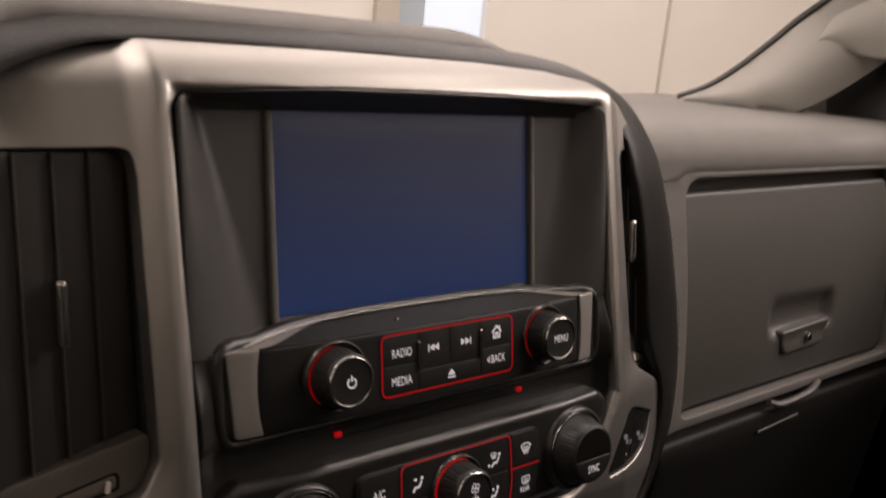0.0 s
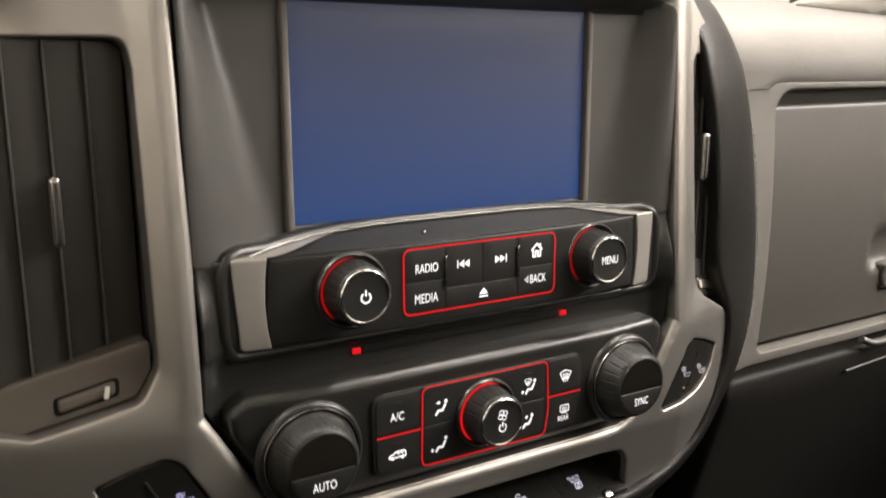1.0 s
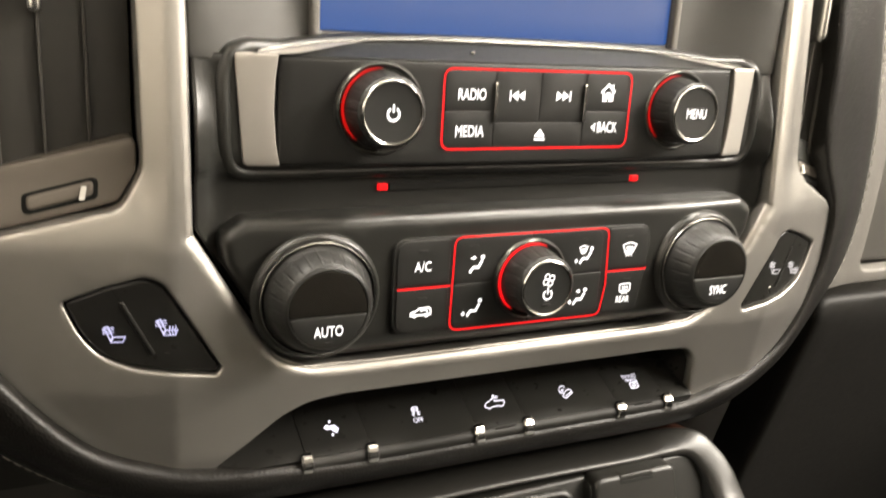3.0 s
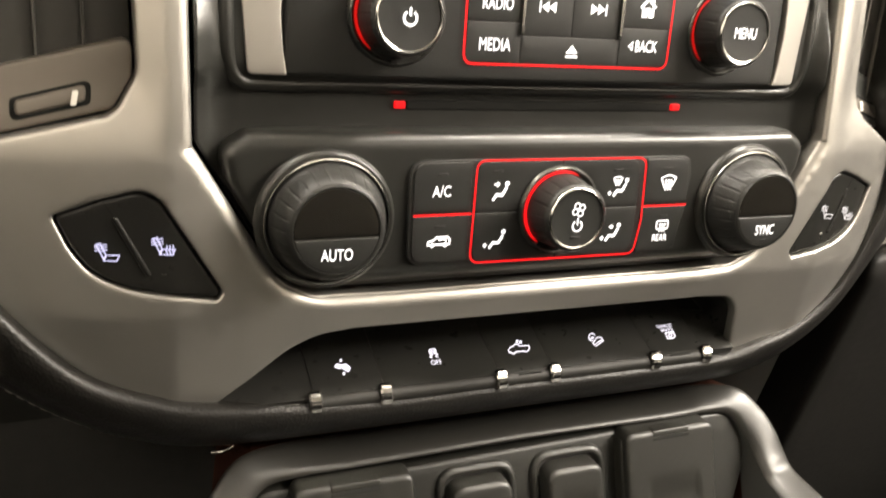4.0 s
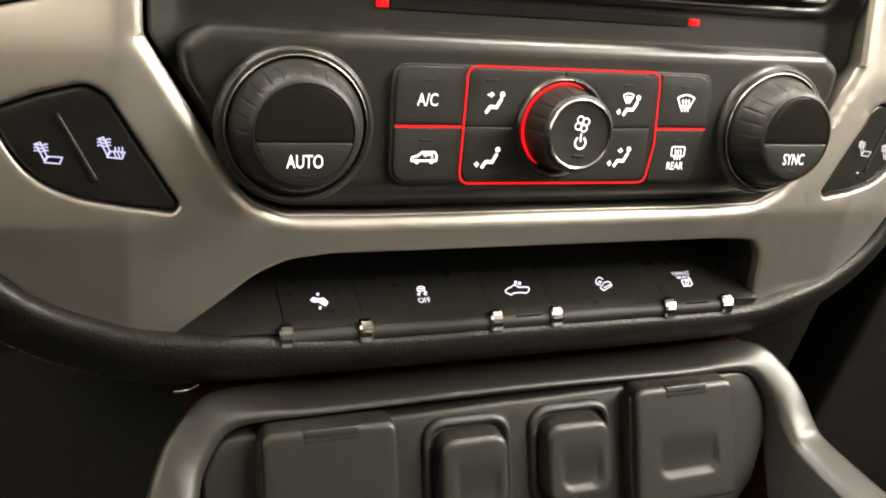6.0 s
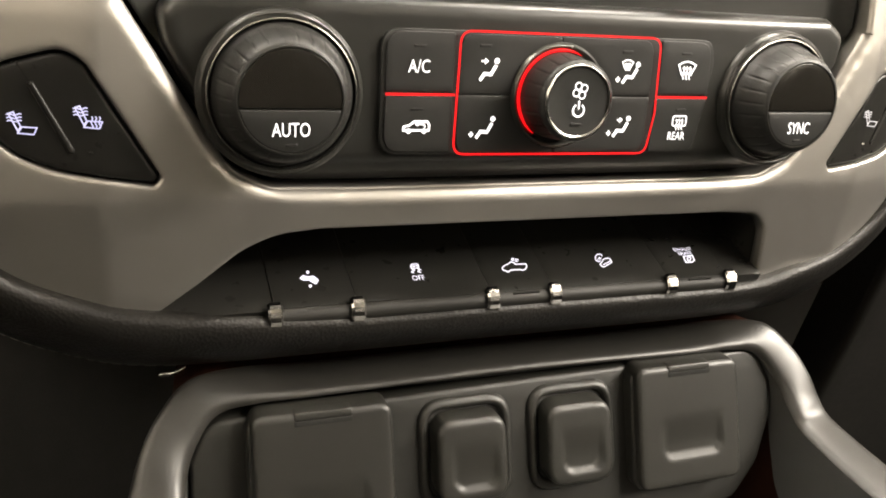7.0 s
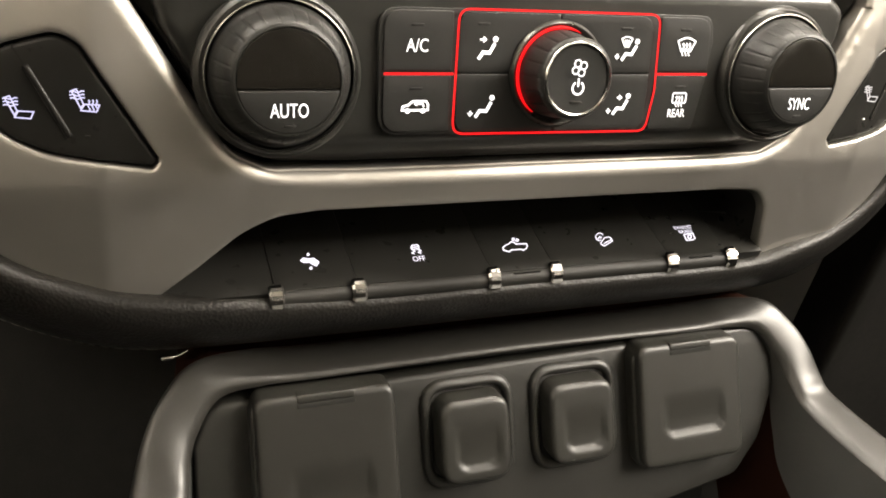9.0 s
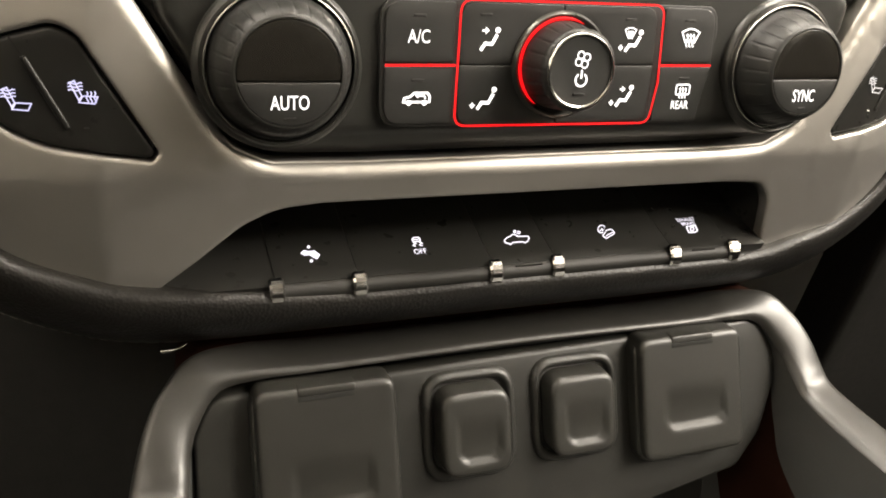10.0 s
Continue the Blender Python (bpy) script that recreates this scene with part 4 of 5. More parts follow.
# ---------------------------------------------------------------- climate panel
clim = thing("climate_control_panel", (0, 0, 0), "black climate control panel with lit symbols and knobs", "climate control")
BY = 0.0004
part("button_base", pillow([fillet([(-0.0655, -0.0205, 0.007), (0.0610, -0.0215, 0.004), (0.0655, 0.012, 0.003), (0.0640, 0.0212, 0.007), (-0.0655, 0.0212, 0.007)], 0.004)], lambda x, z: 0.0010, r=0.0003, depth=0.004, step=0.01), BUTTON, clim)
red2 = fillet([(-0.0392, -0.0204), (0.0386, -0.0210), (0.0408, -0.006), (0.0398, 0.0212), (-0.0386, 0.0212)], 0.0042, 6)
part("light_frame", outline_bar(red2, 0.0007, BY, proud=0.0010), LIT_RED, clim, "glowing red outline")
bm = bmesh.new()
stroke(bm, lambda u, v: Vector((u, BY - 0.0010, v)), [(-0.0642, 0.0), (-0.0397, 0.0)], 0.0008)
part("light_bar", bm, LIT_RED, clim, "glowing red bar")
bm = bmesh.new()
stroke(bm, lambda u, v: Vector((u, BY - 0.0010, v)), [(0.0412, 0.0), (0.0634, 0.0)], 0.0008)
part("light_bar", bm, LIT_RED, clim, "glowing red bar")
knob_hole = 0.0172


def quadrant(sx, sz):
    """One of the four mode buttons, cut round the fan knob."""
    lp = []
    for i in range(11):
        a = radians(1 + 88 * i / 10)
        lp.append((sx * knob_hole * math.cos(a), sz * knob_hole * math.sin(a)))
    lp += [(sx * 0.00018, sz * 0.0203), (sx * 0.0345, sz * 0.0203), (sx * 0.0368, sz * 0.0190), (sx * 0.0380, sz * 0.0165), (sx * 0.0383, sz * 0.00018)]
    return lp


for sx in (-1, 1):
    for sz in (-1, 1):
        part("button", pillow([quadrant(sx, sz)], lambda x, z: BY, r=0.0003, depth=0.002, step=0.005), BUTTON, clim)
for lp in ([(-0.0640, 0.0008, 0.0005), (-0.0402, 0.0008, 0.0005), (-0.0400, 0.0204, 0.001), (-0.0640, 0.0204, 0.006)],
           [(-0.0640, -0.0196, 0.006), (-0.0402, -0.0196, 0.001), (-0.0402, -0.0008, 0.0005), (-0.0640, -0.0008, 0.0005)],
           [(0.0416, 0.0008, 0.0005), (0.0640, 0.0008, 0.0005), (0.0632, 0.0204, 0.006), (0.0412, 0.0204, 0.001)],
           [(0.0404, -0.0206, 0.001), (0.0600, -0.0206, 0.004), (0.0640, -0.0008, 0.0005), (0.0416, -0.0008, 0.0005)]):
    part("button", pillow([fillet(lp, 0.001)], lambda x, z: BY, r=0.0003, depth=0.002, step=0.005), BUTTON, clim)
for x, z in ((-0.0525, 0.0158), (-0.0525, -0.0050), (0.0525, 0.0160), (0.0530, -0.0048), (0.0270, 0.0160), (-0.0290, 0.0165)):
    part("indicator_bar", pillow([box_loop(x - 0.0022, z - 0.0004, x + 0.0022, z + 0.0004, 0.0002, 2)], lambda u, v: BY - 0.0002, r=0.0001, depth=0.001, step=0.005), BUTTON, clim)
ky = BY - 0.0004
part("ac_label", words("A/C", on_face(-0.0527, 0.0092, ky), 0.0043, 0.0076), LIT_WHITE, clim)
part("rear_label", words("REAR", on_face(0.0522, -0.0146, ky), 0.0030, 0.0076), LIT_WHITE, clim)


def seated(bm, put):
    """A seated figure sign as plain strokes."""
    dot(bm, put, 0.0034, 0.0036, 0.0011)
    stroke(bm, put, [(0.0032, 0.0020), (0.0012, -0.0016), (-0.0016, -0.0014), (-0.0034, -0.0040)], 0.0013)
    return bm


def arrow(bm, put, u, v, du, dv, w=0.0007):
    ln = math.hypot(du, dv)
    ux, uz = du / ln, dv / ln
    stroke(bm, put, [(u - du, v - dv), (u - ux * 0.0010, v - uz * 0.0010)], w)
    tri = [(u, v), (u - ux * 0.0016 - uz * 0.0013, v - uz * 0.0016 + ux * 0.0013), (u - ux * 0.0016 + uz * 0.0013, v - uz * 0.0016 - ux * 0.0013)]
    patch(bm, put, tri)


def fan_glass(bm, put, k=1.0):
    """The windscreen sign: a flared pane with three wavy lines."""
    pane = [(-0.0036 + 0.0072 * i / 8, 0.0020 + 0.0012 * math.sin(math.pi * i / 8)) for i in range(9)]
    pane += [(0.0019 - 0.0038 * i / 4, -0.0014 + 0.0005 * math.sin(math.pi * i / 4)) for i in range(5)]
    stroke(bm, put, [(a * k, b * k) for a, b in pane], 0.00055 * max(k, 0.8), closed=True)
    for u in (-0.0013, 0, 0.0013):
        stroke(bm, put, [((u + 0.0003 * math.sin(i * 1.5)) * k, (0.0010 - 0.0008 * i) * k) for i in range(6)], 0.00048 * max(k, 0.8))
        patch(bm, put, [((u - 0.0006) * k, 0.0007 * k), ((u + 0.0006) * k, 0.0007 * k), (u * k, 0.0017 * k)])


bm, put = bmesh.new(), on_face(-0.0277, 0.0084, ky, 0.88)
seated(bm, put)
arrow(bm, put, -0.0001, 0.0034, 0.0030, 0)
part("vent_symbol", bm, LIT_WHITE, clim)
bm, put = bmesh.new(), on_face(-0.0277, -0.0114, ky, 0.88)
seated(bm, put)
arrow(bm, put, -0.0056, -0.0038, 0, -0.0024)
part("feet_symbol", bm, LIT_WHITE, clim)
bm, put = bmesh.new(), on_face(0.0286, 0.0084, ky, 0.88)
seated(bm, put)
arrow(bm, put, -0.0056, -0.0038, 0, -0.0024)
fan_glass(bm, on_face(0.0272, 0.0112, ky), 0.62)
part("defog_feet_symbol", bm, LIT_WHITE, clim)
bm, put = bmesh.new(), on_face(0.0272, -0.0112, ky, 0.88)
seated(bm, put)
arrow(bm, put, -0.0056, -0.0038, 0, -0.0024)
arrow(bm, put, 0.0006, 0.0030, 0.0026, 0)
part("vent_feet_symbol", bm, LIT_WHITE, clim)
bm = bmesh.new()
fan_glass(bm, on_face(0.0530, 0.0098, ky), 1.06)
part("windscreen_symbol", bm, LIT_WHITE, clim)
bm, put = bmesh.new(), on_face(0.0528, -0.0092, ky, 0.88)
stroke(bm, put, fillet([(-0.0034, 0.0024), (0.0034, 0.0024), (0.0034, -0.0018), (-0.0034, -0.0018)], 0.0009, 3), 0.00062, closed=True)
for u in (-0.0014, 0, 0.0014):
    stroke(bm, put, [(u + 0.0003 * math.sin(i * 1.5), 0.0006 - 0.0008 * i) for i in range(6)], 0.0005)
    patch(bm, put, [(u - 0.0006, 0.0004), (u + 0.0006, 0.0004), (u, 0.0014)])
part("rear_window_symbol", bm, LIT_WHITE, clim)
bm, put = bmesh.new(), on_face(-0.0528, -0.0110, ky, 0.88)
stroke(bm, put, [(-0.0052, -0.0013), (-0.0050, 0.0001), (-0.0026, 0.0007), (-0.0009, 0.0021), (0.0044, 0.0021), (0.0053, 0.0008), (0.0052, -0.0013)], 0.0008, closed=True)
for u in (-0.0030, 0.0032):
    dot(bm, put, u, -0.0016, 0.0010)
stroke(bm, put, [(0.0036, -0.0002), (0.0032, 0.0010), (0.0006, 0.0011)], 0.00055)
patch(bm, put, [(0.0008, 0.0020), (0.0008, 0.0002), (-0.0006, 0.0011)])
part("recirculation_symbol", bm, LIT_WHITE, clim)

# fan knob
k = knob_parts(clim, "fan_knob", 0, 0, 0.0004, 0.0165, 0.0152, 0.0118, -0.0146, 18, CHROME, "ribbed black fan knob lit red at its base")
part("glow_arc", glow_arc(0, 0, 0.0160, -0.0006, 62, 236, 0.0007), LIT_RED, k, "glowing red arc")
part("cap", disc(0, 0, 0.0118, -0.0146, sag=0.0008), BUTTON, k)
bm, put = bmesh.new(), on_face(0.0, 0.0038, -0.0152, 0.88)
for i in range(4):
    a = radians(28 + 90 * i)
    stroke(bm, put, arc(0.0019 * math.cos(a), 0.0019 * math.sin(a), 0.0014, 0, 337.5, 15), 0.0005, closed=True)
put = on_face(0.0, -0.0026, -0.0152, 0.88)
stroke(bm, put, arc(0, -0.0003, 0.0024, 122, 418, 24), 0.0007)
stroke(bm, put, [(0, 0.0002), (0, 0.0034)], 0.0007)
part("fan_power_symbol", bm, LIT_WHITE, k)
part("indicator_bar", pillow([box_loop(-0.0022, -0.0082, 0.0022, -0.0074, 0.0002, 2)], lambda u, v: -0.0148, r=0.0001, depth=0.001, step=0.005), BUTTON, k)

# the two large temperature knobs
for cx, text in ((-0.0976, "AUTO"), (0.0976, "SYNC")):
    k = part("temperature_knob", lathe(cx, -0.0008, [(0.0225, 0.0008), (0.0222, -0.0010), (0.0214, -0.0022), (0.0206, -0.0050, 1.0), (0.0192, -0.0102, 1.0), (0.0176, -0.0128, 0.5), (0.0168, -0.0134), (0.0162, -0.0136)], 312, 26, 0.00030), BUTTON, clim, "large ribbed black temperature knob")
    part("base_ring", lathe(cx, -0.0008, [(0.0240, 0.0022), (0.0240, -0.0008), (0.0238, -0.0012), (0.0234, -0.0013), (0.0231, -0.0008), (0.0229, 0.0010)], 96), CHROME, k, "polished chrome ring")
    part("collar", lathe(cx, -0.0008, [(0.0268, 0.0034), (0.0262, 0.0010), (0.0250, 0.0002), (0.0238, 0.0006)], 72), INSERT, k)
    face = lambda a: (cx + 0.0158 * math.cos(radians(a)), -0.0008 + 0.0158 * math.sin(radians(a)))
    lpu = [face(a) for a in np.linspace(-8.5, 188.5, 44)]
    lpd = [face(a) for a in np.linspace(190.0, 350.0, 36)]
    part("display_window", pillow([lpu], lambda x, z: -0.0136, r=0.0004, depth=0.002, step=0.006), WINDOW, k, "dark glossy temperature display")
    part("push_button", pillow([lpd], lambda x, z: -0.0138, r=0.0004, depth=0.002, step=0.006), BUTTON, k)
    part("rim_ring", lathe(cx, -0.0008, [(0.0165, -0.0132), (0.0163, -0.0138), (0.0159, -0.0138), (0.0158, -0.0130)], 72), INSERT, k)
    part("face_plate", disc(cx, -0.0008, 0.0163, -0.0126), BUTTON, k)
    part("label", words(text, on_face(cx - 0.0002, -0.0094, -0.0142), 0.0043 if text == "AUTO" else 0.0045, 0.0117 if text == "AUTO" else 0.0102), LIT_WHITE, k, "lit white word " + text)
    part("indicator_bar", pillow([box_loop(cx - 0.0018, -0.0146, cx + 0.0018, -0.0139, 0.0002, 2)], lambda u, v: -0.0140, r=0.0001, depth=0.001, step=0.005), BUTTON, k)


# ---------------------------------------------------------------- seat heater switches
def seat_sign(bm, put, cushion):
    """Back and cushion as slim outlines, crossed by waves of heat."""
    stroke(bm, put, [(-0.0034, 0.0031), (-0.0020, 0.0036), (-0.0003, -0.0010), (-0.0012, -0.0022)], 0.00042, closed=True)
    stroke(bm, put, [(-0.0012, -0.0029), (0.0, -0.0010), (0.0042, -0.0013), (0.0032, -0.0034)], 0.00042, closed=True)
    for i in range(3):
        z = 0.0008 + 0.0010 * i
        stroke(bm, put, [(-0.0040 + 0.0007 * j, z + 0.00026 * math.sin(j * 1.5)) for j in range(7)], 0.0004)
    if cushion:
        for i in range(3):
            u = 0.0012 + 0.0011 * i
            stroke(bm, put, [(u + 0.00026 * math.sin(j * 1.5), 0.0004 - 0.0006 * j) for j in range(7)], 0.0004)


inner = [(-0.1902, 0.0007, 0.003), (-0.1758, 0.0065), (-0.1621, 0.0104, 0.010), (-0.1561, 0.0074, 0.008), (-0.1355, -0.0277, 0.002), (-0.1372, -0.0300, 0.002), (-0.1668, -0.0255), (-0.1785, -0.0202), (-0.1853, -0.0112)]
for sgn in (-1, 1):
    sw = thing("seat_heater_switch", (sgn * 0.163, 0.01, -0.01), "black seat heater switch with two lit seat symbols", "switch", group="seat heater switches")
    lp = fillet(inner if sgn < 0 else mirrored(inner), 0.035, 6)
    sy = lambda x, z: bezel_y(x, z) + 0.0015
    part("rocker", pillow([lp], sy, r=0.0016, depth=0.008, step=0.003), GLOSS, sw)
    part("pocket", pillow([fillet(heat if sgn < 0 else mirrored(heat), 0.035, 6)], lambda x, z: bezel_y(x, z) + 0.0075, r=0.0, depth=0.0, step=0.008), VOID, sw)
    # a broad low bar parts the two halves, with a split line above it
    bar = [(sgn * 0.1719, 0.0008), (sgn * 0.1699, 0.0012), (sgn * 0.1591, -0.0201), (sgn * 0.1612, -0.0208)]
    part("divider_bar", pillow([fillet(bar[::-sgn], 0.0008, 3)], lambda x, z: sy(x, z) - 0.0009, r=0.0009, depth=0.002, step=0.003), GLOSS, sw, "low raised bar between the two halves")
    bm = bmesh.new()
    stroke(bm, lambda u, v: Vector((u, sy(u, v) - 0.0002, v)), [(sgn * 0.1741, 0.0066), (sgn * 0.1712, 0.0014)], 0.0005)
    part("groove", bm, VOID, sw)
    for x, z, c in ((0.1738, -0.0116, sgn > 0), (0.1553, -0.0091, sgn < 0)):
        bm = bmesh.new()
        seat_sign(bm, on_face(sgn * x, z, sy(sgn * x, z) - 0.0012, 0.98), c)
        part("seat_symbol", bm, LIT_BLUE if sgn < 0 else LIT_FAINT, sw, kind="stuff")
    part("indicator_bar", pillow([box_loop(sgn * 0.1551 - 0.0008, -0.0203, sgn * 0.1551 + 0.0008, -0.0197, 0.0002, 2)], lambda u, v: sy(u, v) - 0.0003, r=0.0001, depth=0.001, step=0.005), PAPER if sgn > 0 else BUTTON, sw)


# ---------------------------------------------------------------- switch bank in the pocket under the bezel
bank = thing("switch_bank", (0, 0.02, -0.07), "row of black switches with lit symbols and chrome clips", "switch panel")
SB = Matrix.Translation((0, 0.0100, -0.0768)) @ Matrix.Rotation(radians(-66), 4, "X")
sw_x = [(-0.0985, -0.06855), (-0.0684, -0.01525), (-0.0151, 0.01168), (0.01183, 0.06648), (0.06663, 0.0960)]
part("bed", pillow([[(-0.139, -0.0006), (0.1135, -0.0006), (0.124, 0.070), (-0.140, 0.070)]], lambda x, z: 0.0004, r=0.0, depth=0.004, step=0.02, frame_m=SB), GLOSS, bank)
for x0, x1 in sw_x:
    sw = part("switch", pillow([[(x0, 0.0), (x1, 0.0), (x1, 0.066), (x0 if x0 > -0.11 else x0 + 0.012, 0.066)]], lambda x, z: 0.0, r=0.0001, depth=0.003, step=0.008, frame_m=SB), GLOSS, bank)
    if -0.1 < x0 < 0.09:
        part("front_roll", tube([SB @ Vector((x0, 0.0036, -0.0004)), SB @ Vector((x1, 0.0036, -0.0004))], 0.0034, 0.0034, n=14), ROLL, sw)
front = [SB @ Vector((x, 0.0036, -0.0004)) for x in np.linspace(-0.1000, 0.0980, 20)]
part("front_bar", tube(front, 0.0029, 0.0029, n=14), ROLL, bank)
pocket = fillet(OUTER, 0.010, 5)
pocket = [p for p in pocket if -0.1440 < p[0] < 0.1142 and p[1] < -0.0470 and (p[0] > 0.09 or p[1] > -0.0752 or p[0] > -0.13)]
pocket = sorted([p for p in pocket if p[0] < 0.10], key=lambda p: p[0]) + sorted([p for p in pocket if p[0] >= 0.10], key=lambda p: -p[1])
rows = [[(x * 0.9935, bezel_y(x, z) + q, z - 0.0006) for x, z in pocket] for q in (0.0045, 0.02, 0.075)]
bm = loft(rows)
part("pocket_liner", bm, GLOSS, bank)
for x in (-0.0985, -0.0686, -0.0150, 0.0118, 0.0665, 0.0964):
    bm = bmesh.new()
    rings = []
    for i in range(9):
        a = radians(-35 + 140 * i / 8)
        rings.append([SB @ Vector((x + dx, 0.0036 - rr * math.sin(a), -0.0004 - rr * math.cos(a) * 0.9 + 0.0004)) for dx, rr in ((-0.0027, 0.0034), (-0.0027, 0.0049), (-0.0019, 0.0057), (0.0019, 0.0057), (0.0027, 0.0049), (0.0027, 0.0034))])
    loft(rings, closed=True, bm=bm)
    bm.faces.new(list(bm.verts)[:6])
    bm.faces.new(list(bm.verts)[-6:])
    bmesh.ops.recalc_face_normals(bm, faces=bm.faces)
    part("chrome_clip", bm, CLIP, bank, "small faceted chrome clip", smooth=False)


for x in (-0.0008, 0.0810):
    bm = block(x - 0.0056, -0.0002, -0.0016, x + 0.0056, 0.0008, -0.0010)
    bmesh.ops.transform(bm, matrix=SB, verts=bm.verts)
    part("slit", bm, VOID, bank, "narrow slit in the switch's front", smooth=False)


def on_bank(cx, cz, a, shear, k):
    """A glyph plane on the switches, in millimetres, scaled and sheared to fit the camera's view."""
    return lambda u, v: SB @ Vector((cx + 0.001 * (a * u + shear * v), -0.0003, cz + 0.001 * k * v))


def glyph(name, put, strokes, dots=(), fills=(), w=0.45):
    bm = bmesh.new()
    for st in strokes:
        stroke(bm, put, st, w)
    for d in dots:
        dot(bm, put, *d)
    for f in fills:
        patch(bm, put, f)
    return part(name, bm, LIT_PALE, bank, kind="stuff")


upright = lambda cx, cz: on_bank(cx, cz, 1000, 0, 1000)
glyph("pedal_symbol", on_bank(-0.0837, 0.0139, 0.82, 0.23, 1.19), [], [(-0.6, 3.0, 0.7), (0.6, -3.2, 0.7)],
      [[(-4.3, 0.45), (-2.9, 1.8), (-1.0, 1.3), (-2.3, -0.8)], [(-0.8, 1.2), (0.2, 1.1), (2.0, 1.3), (1.1, -1.6), (-0.2, -0.6), (-2.0, -0.8)], [(2.0, 1.3), (4.5, -0.8), (3.2, -2.7), (1.1, -1.6)]])
glyph("traction_symbol", on_bank(-0.0420, 0.0157, 0.89, 0.35, 1.26),
      [[(-2.0, 1.4), (-1.3, 2.1), (1.0, 2.1), (1.7, 1.4), (1.7, 0.3), (-1.6, 0.3), (-2.0, 1.4)], [(-1.7, 1.2), (1.6, 1.2)], [(-1.4, -0.1), (-0.2, -0.6), (-1.6, -1.3), (-0.4, -1.8)], [(1.2, -0.1), (2.6, -0.6), (1.4, -1.3), (2.8, -1.8)]])
part("off_label", words("OFF", upright(-0.0420, 0.0106), 0.0027, 0.0050), LIT_PALE, bank)
glyph("truck_light_symbol", on_bank(-0.0003, 0.0134, 0.98, 0.54, 1.35),
      [[(-5.6, -0.3), (-4.3, 0.8), (-3.0, 1.1), (-1.9, 2.0), (-0.4, 1.7), (0.3, 0.9), (5.1, 0.7), (5.6, -0.3), (5.1, -1.3), (3.8, -2.0), (2.6, -1.5), (-1.7, -1.5), (-2.7, -2.3), (-3.8, -1.7), (-5.1, -1.3), (-5.6, -0.3)],
       [(0.3, 3.2), (1.8, 2.6)], [(0.0, 2.5), (1.5, 1.9)]], [(-0.9, 3.1, 0.7)])
glyph("descent_symbol", on_bank(0.0411, 0.0135, 1.03, 0.64, 1.33),
      [arc(-2.3, 1.3, 1.7, 20, 300, 12), [(-3.0, 0.3), (-2.2, 1.4), (-1.8, 0.6), (-1.2, 1.2)], [(-1.9, -1.7), (-0.9, -0.6), (0.0, 0.6), (2.0, 0.9), (3.0, 0.3), (3.7, -1.1), (0.0, -3.0), (-0.9, -2.6), (-1.9, -1.7)], [(-0.4, -2.0), (3.2, -0.4)]], w=0.4)
part("exhaust_label", words("EXHAUST", upright(0.0827, 0.0172), 0.0021, 0.0092), LIT_PALE, bank)
part("brake_label", words("BRAKE", upright(0.0825, 0.0146), 0.0019, 0.0069), LIT_PALE, bank)
glyph("exhaust_brake_symbol", on_bank(0.0822, 0.0110, 1.17, 0.86, 1.42), [[(-2.4, 1.2), (1.6, 1.4), (2.6, -0.9), (1.6, -1.5), (-1.2, -1.4), (-2.4, 1.2)], arc(0.2, 0, 0.8, 0, 360, 10)])


